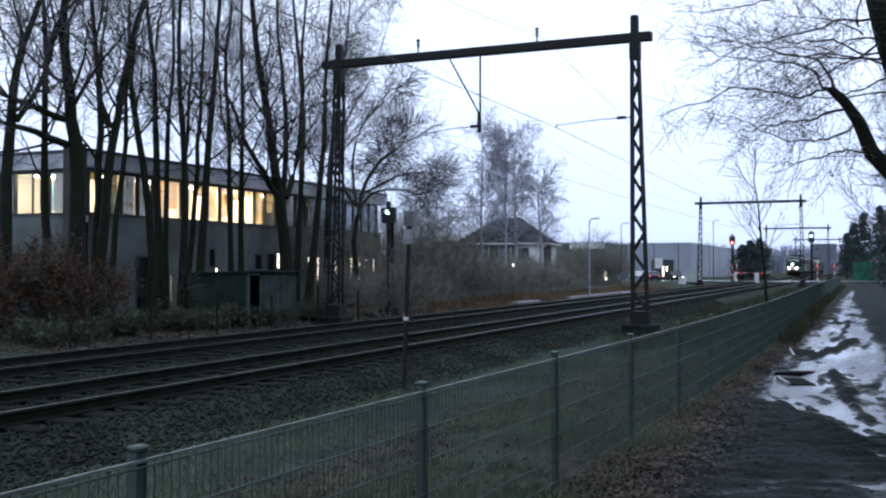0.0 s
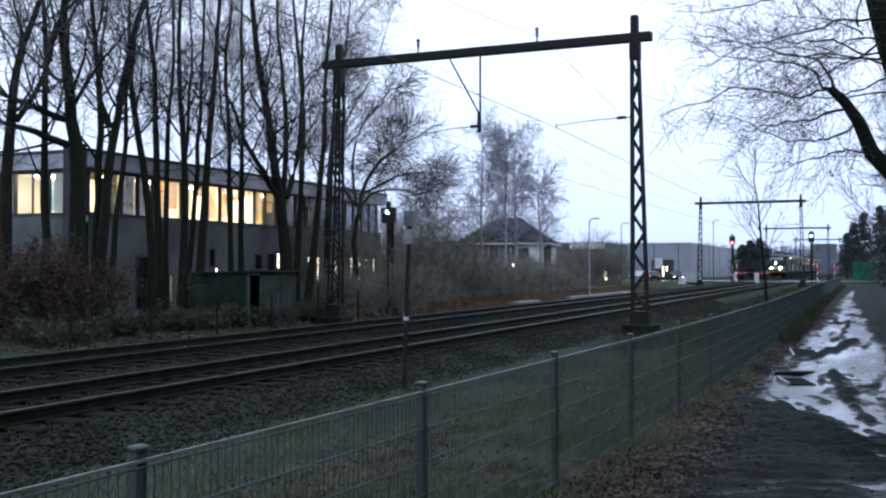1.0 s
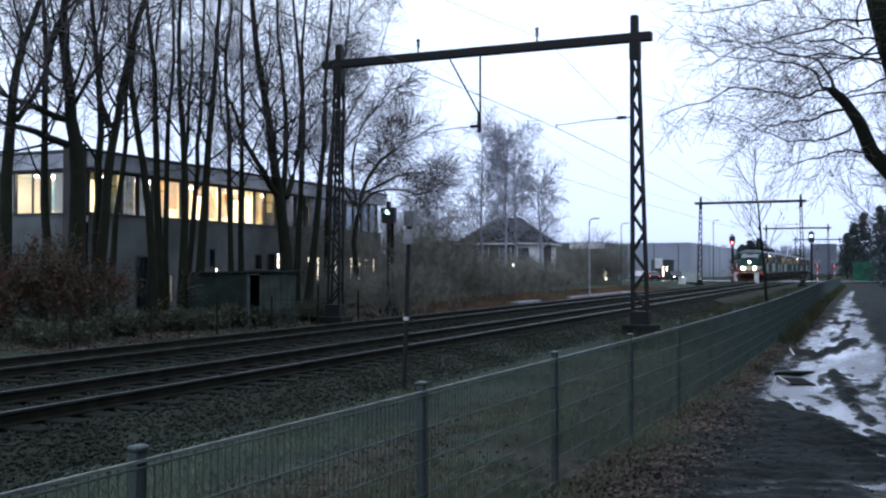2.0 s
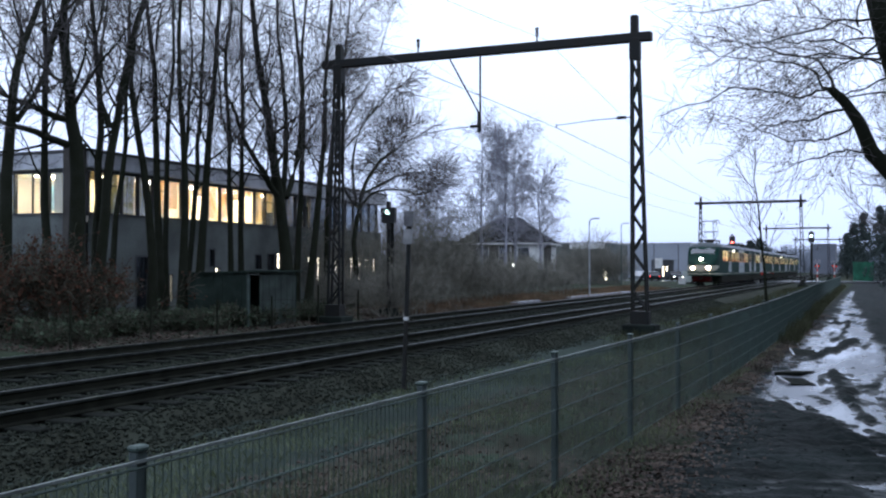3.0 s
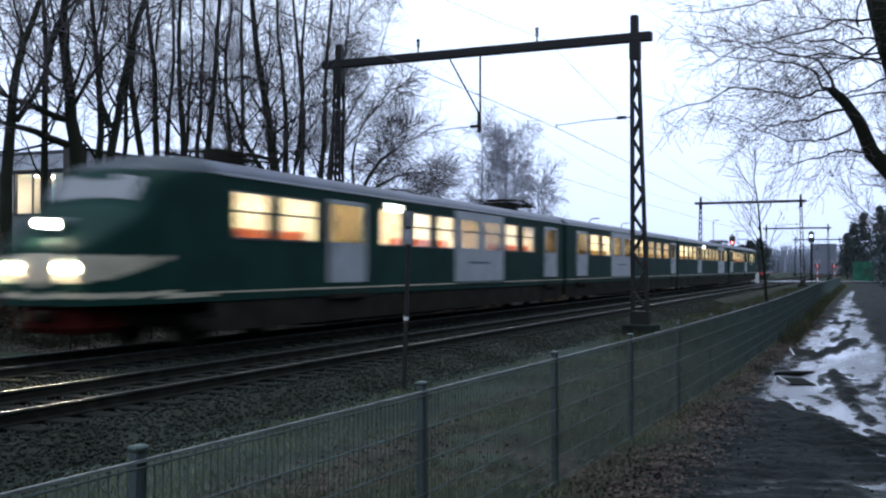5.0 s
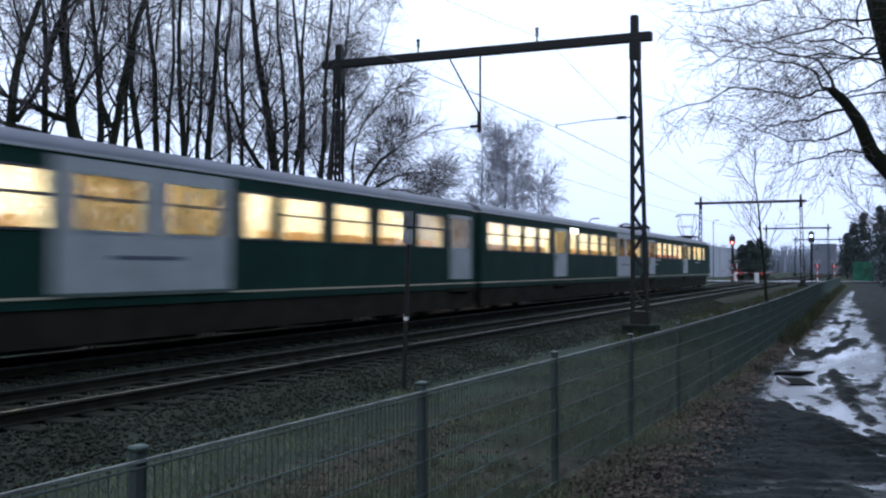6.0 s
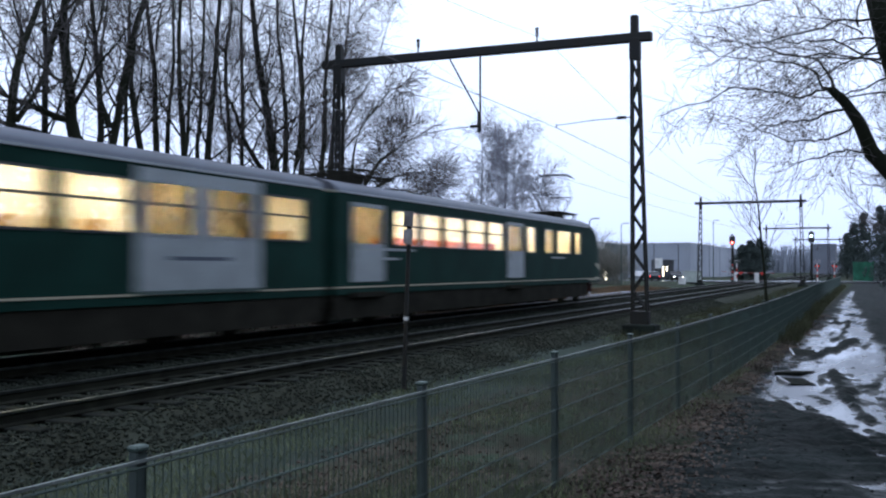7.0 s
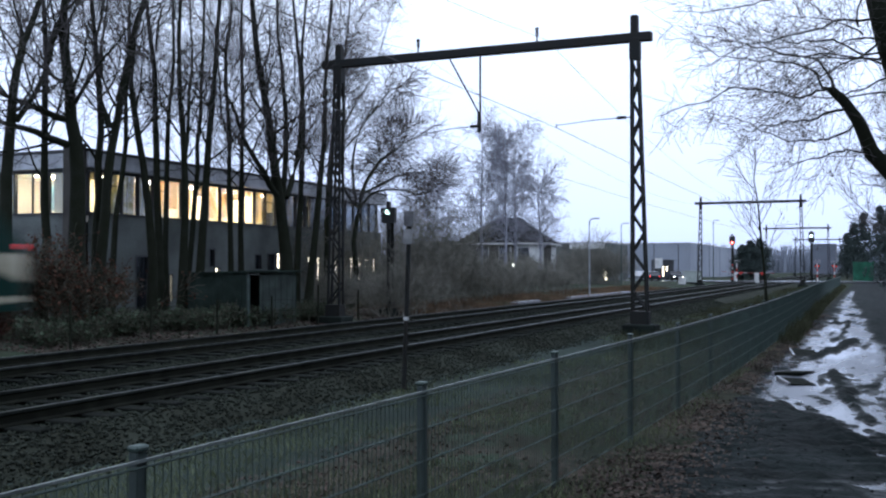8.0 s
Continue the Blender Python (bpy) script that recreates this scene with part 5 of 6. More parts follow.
row_tree(21.9, 0.12, [[(32.0, -0.1), (31.9, 3.5), (31.9, 5.6), (32.0, 7.5), (32.1, 11.9)]], 33, levels=DENSE)
row_tree(20.6, 0.24, [[(33.1, -0.2), (33.0, 3.3), (32.7, 4.5), (32.2, 6.1), (32.0, 7.6), (31.3, 9.0), (30.8, 11.4)], [(32.8, 4.4), (33.05, 6.7), (32.65, 8.9), (32.6, 11.9)],
                      [(33.1, 4.35), (34.2, 5.9), (34.7, 8.1), (34.8, 10.4), (35.3, 12.5)], [(32.4, 4.4), (31.1, 5.4), (30.3, 6.5), (30.0, 7.6)]], 34, "broad dark bare tree forking into several stems", DENSE)
row_tree(21.3, 0.14, [[(34.9, -0.2), (35.2, 2.9), (35.7, 5.2), (35.8, 7.1), (35.6, 9.2), (34.9, 12.5)]], 35, levels=DENSE)
row_tree(20.8, 0.15, [[(35.0, -0.2), (35.5, 2.9), (36.0, 5.5), (36.6, 7.5), (36.3, 9.5), (37.0, 13.0)]], 36, "leaning crooked bare tree", DENSE)

# spreading tree beside the far portal column
ARCHING = [(17, 0.1, 2.1, 40, 0.10, 0.0, 6, 0.42), (10, 0.12, 1.5, 42, 0.13, -0.02, 4, 0.55), (8, 0.1, 0.8, 40, 0.16, -0.02, 3, 0.6)]
row_tree(21.2, 0.135, [[(39.84, -0.2), (39.8, 2.8), (40.2, 4.6), (41.1, 5.9), (42.8, 7.0), (44.6, 7.6)], [(40.4, 5.0), (43.3, 5.9), (47.0, 6.7), (50.5, 6.5)], [(40.0, 4.4), (39.0, 6.2), (39.6, 8.2), (41.0, 9.4)],
                      [(40.1, 4.3), (41.3, 5.2), (44.0, 5.5), (46.6, 5.3)], [(40.0, 4.4), (38.7, 5.1), (38.6, 7.0), (39.4, 9.2)]],
         77, "spreading bare tree with arching twiggy branches", ARCHING, 0.0075, 0.6)
row_tree(22.5, 0.12, [[(39.6, -0.1), (39.4, 5.0), (40.2, 8.5), (41.2, 10.8)], [(39.6, 6.2), (41.0, 9.0), (42.2, 10.6)], [(40.0, 7.8), (40.4, 10.5), (40.2, 12.0)]], 78, "fine-twigged bare tree behind the portal column", DENSE)

# birches behind the house
BIRCHY = [(22, 0.25, 3.4, 38, 0.09, 0.02, 6, 0.35), (9, 0.15, 1.7, 40, 0.12, -0.05, 4, 0.5), (9, 0.1, 1.0, 35, 0.14, -0.12, 3, 0.6)]
for i, (r, d, h) in enumerate(((3.2, 82, 12.6), (6.4, 88, 12.9), (5.0, 80, 11.6), (9.0, 92, 9.6), (-1.2, 80, 8.0))):
    x, y, _ = at(r, d)
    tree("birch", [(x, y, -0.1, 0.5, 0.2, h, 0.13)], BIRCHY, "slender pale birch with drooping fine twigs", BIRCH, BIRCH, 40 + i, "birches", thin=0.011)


# thickets of brush
def thicket(name, spots, label, twig, height, seed, leaves=0, leaf=None):
    THIN[0] = 0.007
    rng = np.random.default_rng(seed)
    out = [[], [], []]
    levels = [(6, 0.25, height * 0.42, 35, 0.16, 0.02, 3, 0.6), (5, 0.15, height * 0.22, 40, 0.2, 0.0, 2, 0.7)]
    main = []
    for x, y, s in spots:
        for k in range(9):
            p = np.array([x + rng.normal(0, 0.35 * s), y + rng.normal(0, 0.35 * s), ground_z(x, y) - 0.1])
            d = unit(np.array([rng.normal(0, 0.35), rng.normal(0, 0.35), 1.0]))
            l = branch_line(rng, p, d, height * s * (0.6 + 0.6 * rng.random()), 0.018, 5, 0.12, 0.01)
            main.append(l)
            sprout(rng, l, 0, levels, out)
    t = empty(name, label=label, category="bush")
    part("stem_mass", tubes("stem_mass", main, 4), twig, t)
    part("twig_mass", tubes("twig_mass", out[0] + out[1] + out[2], 3), twig, t)
    if leaves:
        ends = np.array([l[0][int(rng.integers(1, len(l[0])))] for l in out[0] + out[1]])
        pick = ends[rng.integers(0, len(ends), leaves)] + rng.normal(0, 0.06, (leaves, 3))
        part("leaves", leaf_mesh(pick, rng, 0.05), leaf, t)
    return t


def leaf_mesh(centres, rng, size, flat=False):
    """Small folded leaves, four triangles each."""
    n = len(centres)
    shape = np.array([(-1, 0, 0), (0, 0.55, 0.25), (1, 0, 0), (0, -0.55, 0.25)])
    q = rng.normal(0, 1, (n, 3, 3))
    if flat:
        q[:, :, 2] *= 0.25
        q[:, 2] = (0, 0, 1)
    a = q[:, 0] / np.linalg.norm(q[:, 0], axis=1, keepdims=True)
    c = np.cross(a, q[:, 1])
    c /= np.linalg.norm(c, axis=1, keepdims=True)
    if flat:
        c[c[:, 2] < 0] *= -1
    b = np.cross(c, a)
    s = size * (0.6 + 0.8 * rng.random((n, 1)))
    V = np.stack([centres + s * (a * k[0] + b * k[1] + c * k[2]) for k in shape], 1)
    o = (np.arange(n) * 4)[:, None]
    Fc = np.concatenate([o + np.array([0, 3, 1]), o + np.array([1, 3, 2])])
    return mesh_np("leaves", V.reshape(-1, 3), Fc)


R = random.Random(8)
for k in range(10):
    tall = k < 3
    spots = [(42 + 3.4 * k + R.uniform(-1.8, 1.8), 19.5 + R.uniform(0, 4.0), R.uniform(0.7, 1.15)) for _ in range(7)]
    thicket("brush_thicket", spots, "dense leafless brown brush on the railway bank", BUSH, 4.3 if tall else 2.1, 100 + k)
for i, (x, y, h) in enumerate(((101.1, 28.0, 4.4), (105.7, 27.3, 4.8), (104.4, 25.3, 4.0))):
    thicket("round_bush", [(x + 1.1 * math.cos(a), y + 1.1 * math.sin(a), 0.8 + 0.2 * math.cos(3 * a)) for a in range(8)], "tall rounded bare bush before a low building", BUSH, h, 160 + i)
for i, (x, y, h) in enumerate(((89.6, 33.6, 4.0), (91.4, 32.4, 3.2), (93.2, 31.4, 2.8), (95.2, 30.4, 3.0))):
    thicket("garden_bush", [(x, y, 1.0), (x + 0.5, y - 0.8, 0.9), (x - 0.5, y + 0.8, 1.0)], "tall bare garden bush before the house", BUSH, h, 180 + i)
for k, (x, y, n, h) in enumerate(((18.4, 20.0, 6, 2.2), (20.0, 19.8, 6, 2.3), (24.0, 20.8, 2, 2.2))):
    spots = [(x + R.uniform(-0.9, 0.9), y + R.uniform(-0.4, 0.7), R.uniform(0.6, 1.0)) for _ in range(n)]
    thicket("beech_bush", spots, "dark bush with withered red-brown leaves", SHADED_BUSH, h, 130 + k, 500 * n, BEECH)
for k in range(7):
    spots = [(19.0 + 2.1 * k + R.uniform(-1.0, 1.0), 18.0 + R.uniform(0, 1.0), R.uniform(0.3, 0.55)) for _ in range(5)]
    thicket("undergrowth", spots, "low dark ivy-grown undergrowth beneath trees", SHADED_BUSH, 1.05, 140 + k, 1500, IVY)
for k in range(4):
    spots = [(37.5 + 2.5 * k + R.uniform(-1.5, 1.5), 18.6 + R.uniform(0, 3), R.uniform(0.35, 0.6)) for _ in range(5)]
    thicket("bank_brush", spots, "low tangled leafless brush on the bank", BUSH, 2.3, 150 + k)

thicket("signal_brush", [(35.0, 17.1, 0.9), (35.6, 17.0, 1.0), (36.2, 17.1, 1.0), (36.9, 17.2, 0.9), (35.9, 17.3, 1.1)], "tangled bare brush around a signal mast", BUSH, 2.3, 170)

# sapling beside the fence
tree("sapling", [(47.5, 4.3, -0.4, -0.3, 0.2, 7.6, 0.07)], [(18, 0.30, 2.6, 34, 0.06, 0.03, 5, 0.45), (7, 0.2, 0.9, 35, 0.1, 0.03, 3, 0.6)], "young bare tree with upright branches", seed=60, thin=0.009)


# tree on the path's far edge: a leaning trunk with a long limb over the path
# trunk, limb and forks are shaped to fit the camera's view
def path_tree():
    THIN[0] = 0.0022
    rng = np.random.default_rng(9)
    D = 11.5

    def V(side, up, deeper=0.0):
        """A point of the tree: metres sideways and up; deeper slides it along the camera's ray."""
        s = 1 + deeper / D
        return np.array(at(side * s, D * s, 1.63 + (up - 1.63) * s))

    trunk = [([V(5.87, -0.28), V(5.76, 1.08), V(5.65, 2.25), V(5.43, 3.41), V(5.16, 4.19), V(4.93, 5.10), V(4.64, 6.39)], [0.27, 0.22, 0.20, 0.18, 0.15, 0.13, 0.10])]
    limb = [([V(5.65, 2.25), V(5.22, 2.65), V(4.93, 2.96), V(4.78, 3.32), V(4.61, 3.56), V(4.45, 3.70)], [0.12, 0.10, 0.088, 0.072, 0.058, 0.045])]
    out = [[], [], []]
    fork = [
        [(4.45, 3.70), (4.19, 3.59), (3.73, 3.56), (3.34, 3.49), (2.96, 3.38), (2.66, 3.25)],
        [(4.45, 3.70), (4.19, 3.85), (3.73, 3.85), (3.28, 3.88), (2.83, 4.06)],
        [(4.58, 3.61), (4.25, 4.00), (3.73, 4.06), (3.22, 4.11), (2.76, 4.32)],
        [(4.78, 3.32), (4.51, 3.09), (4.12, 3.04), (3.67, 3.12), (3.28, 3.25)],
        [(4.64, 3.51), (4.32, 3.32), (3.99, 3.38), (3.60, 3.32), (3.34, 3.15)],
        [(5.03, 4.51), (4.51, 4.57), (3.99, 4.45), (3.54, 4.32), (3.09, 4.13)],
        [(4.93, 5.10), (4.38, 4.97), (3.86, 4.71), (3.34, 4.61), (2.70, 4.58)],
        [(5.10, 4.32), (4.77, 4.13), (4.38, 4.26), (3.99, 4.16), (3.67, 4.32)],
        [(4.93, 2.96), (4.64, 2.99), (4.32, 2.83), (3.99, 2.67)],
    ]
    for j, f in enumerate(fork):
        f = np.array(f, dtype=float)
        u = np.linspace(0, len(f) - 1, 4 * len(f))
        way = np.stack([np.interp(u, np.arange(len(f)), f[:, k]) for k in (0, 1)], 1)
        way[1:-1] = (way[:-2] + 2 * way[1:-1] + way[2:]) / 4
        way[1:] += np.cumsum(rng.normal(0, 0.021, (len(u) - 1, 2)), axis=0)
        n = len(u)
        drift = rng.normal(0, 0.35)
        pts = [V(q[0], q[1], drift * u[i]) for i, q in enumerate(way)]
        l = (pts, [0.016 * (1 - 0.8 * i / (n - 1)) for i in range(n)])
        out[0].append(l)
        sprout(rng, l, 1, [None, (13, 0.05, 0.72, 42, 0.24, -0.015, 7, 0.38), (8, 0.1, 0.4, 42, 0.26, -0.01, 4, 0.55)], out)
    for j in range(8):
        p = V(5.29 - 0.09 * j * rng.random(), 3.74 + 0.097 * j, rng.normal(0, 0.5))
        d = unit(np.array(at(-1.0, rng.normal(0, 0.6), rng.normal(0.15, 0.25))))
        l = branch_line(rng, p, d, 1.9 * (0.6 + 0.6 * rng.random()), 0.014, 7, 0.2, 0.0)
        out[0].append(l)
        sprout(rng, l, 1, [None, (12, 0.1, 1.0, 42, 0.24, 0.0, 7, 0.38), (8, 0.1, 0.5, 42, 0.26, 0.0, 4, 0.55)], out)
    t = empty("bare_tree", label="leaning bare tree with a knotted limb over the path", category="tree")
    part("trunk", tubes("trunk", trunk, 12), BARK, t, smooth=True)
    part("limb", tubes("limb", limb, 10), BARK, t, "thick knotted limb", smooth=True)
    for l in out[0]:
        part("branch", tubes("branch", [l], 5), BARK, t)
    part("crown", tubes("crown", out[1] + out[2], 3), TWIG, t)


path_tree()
# the two farthest take the pale bluish twigs, as haze would tint them
for i, (x, y, h, r) in enumerate(((46, -1.5, 9, 0.12), (62, -1.9, 12, 0.15), (80, -2.2, 14, 0.17), (100, -2.6, 15, 0.18), (124, -2.4, 16, 0.19))):
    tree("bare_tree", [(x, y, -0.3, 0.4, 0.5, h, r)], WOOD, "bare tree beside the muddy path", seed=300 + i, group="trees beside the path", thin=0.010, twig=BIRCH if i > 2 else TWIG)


def conifer(x, y, h, w, seed, rounded=False):
    THIN[0] = 0.006
    rng = np.random.default_rng(seed)
    t = empty("conifer", label="dark dense evergreen beside the path", category="tree", group="evergreens")
    part("trunk", cyl((x, y, -0.4), (x, y, h * 0.95), 0.16, 0.02, 8), BARK, t)
    lines, leaf = [], []
    for k in range(170):
        u = rng.random() ** 0.8
        a = rng.random() * 6.283
        L = w * (math.sin(math.pi * min(1, 0.25 + 0.75 * u)) if rounded else (1 - u) ** 0.8) * (0.6 + 0.6 * rng.random()) + 0.15
        p = np.array([x, y, 0.1 + h * u])
        l = branch_line(rng, p, np.array([math.cos(a), math.sin(a), -0.05]), L, 0.015, 4, 0.12, -0.02)
        lines.append(l)
        for q in l[0][1:]:
            leaf.append(np.array(q) + rng.normal(0, 0.17, (14, 3)))
    part("boughs", tubes("boughs", lines, 3), BARK, t)
    part("needles", leaf_mesh(np.concatenate(leaf), rng, 0.11), EVERGREEN, t)


for i, (x, y, h, w) in enumerate(((96, -3.6, 7.5, 2.6), (110, -2.9, 8.2, 3.0), (126, -2.6, 9.6, 3.0), (168, -1.6, 11.0, 3.4), (176, 0.8, 10.4, 3.0), (184, 2.4, 9.2, 2.6), (192, 3.6, 7.6, 2.4))):
    conifer(x, y, h, w, 500 + i)
for i, (r, d, h, w) in enumerate(((47.6, 155, 5.6, 2.3), (49.6, 157, 6.0, 2.2), (46.6, 156, 5.0, 1.8))):
    x, y, _ = at(r, d)
    conifer(x, y, h, w, 520 + i, True)


# unseen leaves closing the place behind the tripod, added to shade surfaces facing it
def unseen_leaf_screen():
    rng = np.random.default_rng(71)
    n = 34000
    along = rng.random(n)
    side = along < 0.6
    x = np.where(side, -30 + 95 * rng.random(n), -17 + rng.normal(0, 1.3, n))
    y = np.where(side, -7.5 + rng.normal(0, 1.1, n), -9 + 16 * rng.random(n))
    z = -0.2 + 9.5 * rng.random(n) ** 0.9
    tagged(finish(new("unseen_leaf_screen", leaf_mesh(np.stack([x, y, z], 1), rng, 0.34)), EVERGREEN), "unseen evergreen leaf mass that shades the path side", "woods", kind="stuff")


unseen_leaf_screen()


# woods along the horizon
def far_woods():
    rng = np.random.default_rng(12)
    lines = []
    for k in range(15000):
        u = rng.random()
        d = 330 + 260 * rng.random()
        a = radians(-24 + 62 * u)
        x, y = d * math.cos(a), d * math.sin(a)
        if -8 < y < 30 and x < 420:
            continue
        h = (7.5 + 3.5 * noise.noise((a * 14, 0.3, 1)) + 2 * noise.noise((a * 60, 0.3, 1))) * (0.7 + 0.4 * rng.random()) * d / 300
        lean = rng.normal(0, 1.2, 2)
        lines.append(([(x, y, -0.5), (x + lean[0] * 0.4, y + lean[1] * 0.4, h * 0.55), (x + lean[0], y + lean[1], h)], [0.26, 0.20, 0.05]))
    tagged(finish(new("far_woods", tubes("far_woods", lines, 3)), BRUSH_FAR), "winter woods along the horizon, paled for haze", "woods", kind="stuff")


far_woods()
# ---- signals, lamps, cabinets, signs ----
def signal(x, y, head_z, lens_z, lens, label, bands=True, h=1.5, w=0.66, r=0.16):
    """A colour-light signal on a banded mast."""
    s = empty("railway_signal", pose(x, y, 0), label, "railway signal", "railway signals")
    part("mast", cyl((0, 0, -0.4), (0, 0, head_z - h / 2), 0.07, 0.07, 12), STEEL_DARK, s)
    bm = box(-0.10, 0.10, -w / 2, w / 2, head_z - h / 2, head_z + h / 2, 0.0)
    bmesh.ops.bevel(bm, geom=[e for e in bm.edges if abs((e.verts[0].co - e.verts[1].co).x) > 0.1], offset=0.24, segments=4, affect="EDGES")
    head = part("signal_board", bm, SIGNAL_BLACK, s, "black oval signal board")
    hood = cyl((-0.10, 0, lens_z), (-0.34, 0, lens_z), r + 0.015, r + 0.015, 16)
    bmesh.ops.delete(hood, geom=[f for f in hood.faces if len(f.verts) > 4 or f.calc_center_median().z < lens_z - 0.05], context="FACES")
    part("hood", hood, SIGNAL_BLACK, head)
    part("lens", cyl((-0.10, 0, lens_z), (-0.14, 0, lens_z), r, r * 0.95, 16), lens, head)
    if bands:
        for k in range(5):
            z = 0.25 + 0.42 * k
            part("band", cyl((0, 0, z), (0, 0, z + 0.21), 0.085, 0.085, 12), WHITE if k % 2 else RED_PAINT, s)
    part("ladder", box(0.12, 0.16, -0.16, 0.16, 0.1, head_z, 0.0), STEEL_DARK, s)
    part("footing", box(-0.3, 0.3, -0.3, 0.3, -0.5, 0.05, 0.03), CONCRETE, s)
    return s


signal(126.8, 15.4, 5.05, 4.75, RED_LIGHT, "black railway signal showing red on a banded mast")
signal(163.3, 8.1, 6.35, 6.55, GREEN_LIGHT, "dark railway signal showing a bright white-green light", False, 2.0, 0.8)
signal(36.1, 17.7, 3.75, 3.88, NEAR_GREEN, "dark signal beside the trees showing a pale green light", False, 1.1, 0.6, 0.10)


def sign_post():
    s = empty("trackside_sign", pose(15.16, 7.14, 0, 2.1, 0, 0), "thin rusty trackside post with two small plates", "sign")
    part("post", box(-0.03, 0.03, -0.03, 0.03, -0.6, 2.58, 0.005), STEEL_DARK, s)
    part("band", box(-0.034, 0.034, -0.034, 0.034, 0.76, 0.82), WHITE, s, "white painted band")
    part("plate", box(-0.045, -0.032, -0.085, 0.085, 2.03, 2.28, 0.004), SIGN_GREY, s, "grey rectangular plate")
    part("plate", box(-0.045, -0.032, -0.085, 0.085, 2.33, 2.58, 0.004), SIGN_DARK, s, "dark rectangular plate")


SIGN_GREY = mat("weathered_plate", (0.22, 0.22, 0.22), 0.6, scale=5, fine=40, bump=0.05)
SIGN_DARK = mat("dark_plate", (0.11, 0.11, 0.115), 0.6, scale=5, fine=40, bump=0.05)
sign_post()


LAMP_PAINT = mat("weathered_pale_pole_paint", (0.30, 0.32, 0.34), 0.5, scale=2, fine=20, bump=0.05)


def street_lamp(x, y, h, arm, label, white=True):
    s = empty("street_lamp", pose(x, y, 0, 0, 0, -90), label, "street lamp", "street lamps")
    part("pole", cyl((0, 0, -0.5), (0, 0, h - 0.4), 0.055, 0.035, 12), LAMP_PAINT if white else GALV, s)
    bow = [(0, 0, h - 0.42), (0.06 * arm, 0, h - 0.12), (0.35 * arm, 0, h), (arm, 0, h + 0.03)]
    part("arm", tubes("arm", [(bow, [0.05, 0.045, 0.04, 0.035])], 8), GALV, s)
    bm = box(arm - 0.1, arm + 0.26, -0.08, 0.08, h - 0.02, h + 0.06, 0.025)
    part("lantern", bm, GALV, s, "unlit grey lantern")


street_lamp(67.0, 17.6, 5.0, 0.45, "white street lamp post with a short curved arm")
street_lamp(97.0, 22.3, 6.0, 0.5, "thin grey street lamp with a curved arm", False)
street_lamp(122.0, 17.0, 7.3, 0.4, "thin grey lamp mast beside the crossing", False)


def garden_lamp():
    s = empty("garden_lamp", pose(86.6, 29.8, 0.12), "lit white globe lamp on a short post", "lamp")
    part("post", cyl((0, 0, -0.6), (0, 0, 1.55), 0.05, 0.04), STEEL_DARK, s)
    bm = bmesh.new()
    bmesh.ops.create_icosphere(bm, subdivisions=2, radius=0.22, matrix=Matrix.Translation((0, 0, 1.76)))
    part("globe", bm, WHITE_LIGHT, s, "glowing globe", True)
    part("cap", cyl((0, 0, 1.97), (0, 0, 2.05), 0.1, 0.02), STEEL_DARK, s)


garden_lamp()


def relay_cabinet():
    s = empty("relay_cabinet", pose(118.0, 18.8, 0), "pale green trackside relay cabinet on a plinth", "cabinet")
    part("plinth", box(-0.6, 0.6, -1.1, 1.1, -0.5, 0.0, 0.02), CONCRETE, s)
    part("body", box(-0.5, 0.5, -1.0, 1.0, 0.0, 1.25, 0.03), CABINET, s)
    part("roof", box(-0.58, 0.58, -1.08, 1.08, 1.25, 1.33, 0.02), CABINET, s)
    for y in (-0.98, -0.32, 0.34):
        d = part("door", box(-0.525, -0.505, y, y + 0.62, 0.06, 1.2, 0.005), CABINET, s)
        part("handle", box(-0.55, -0.525, y + 0.52, y + 0.56, 0.5, 0.7), GALV, d)
    t = empty("small_cabinet", pose(114.5, 19.4, 0), "small white electrical cabinet", "cabinet")
    part("body", box(-0.3, 0.3, -0.35, 0.35, -0.4, 0.55, 0.03), WHITE, t)
    part("roof", box(-0.35, 0.35, -0.4, 0.4, 0.55, 0.62, 0.02), WHITE, t)
    part("door", box(-0.32, -0.30, -0.3, 0.3, 0.0, 0.5), WHITE, t)


relay_cabinet()


def container():
    s = empty("container", pose(153.0, 0.75, 0), "green corrugated steel container", "container")
    part("body", box(0, 6, -1.3, 1.3, -0.2, 2.5, 0.03), GREEN_BOX, s)
    for i in range(12):
        y = -1.2 + i * 0.2
        part("rib", box(-0.04, 0.0, y, y + 0.1, -0.1, 2.4), GREEN_BOX, s)
    for y in (-1.34, 1.22):
        part("corner_post", box(-0.06, 0.08, y, y + 0.12, -0.25, 2.6), GREEN_BOX, s)


container()


# ---- level crossing ----
def crossing():
    r = part("road", box(131, 138, -40, 90, -0.26, -0.012), ASPHALT_WET, None, "wet asphalt road over the level crossing")
    tagged(r, "", "road", kind="structure")


ASPHALT_WET = mat("wet_asphalt", (0.07, 0.07, 0.075), 0.22, scale=0.3, fine=8, bump=0.15, spec=0.7)
crossing()


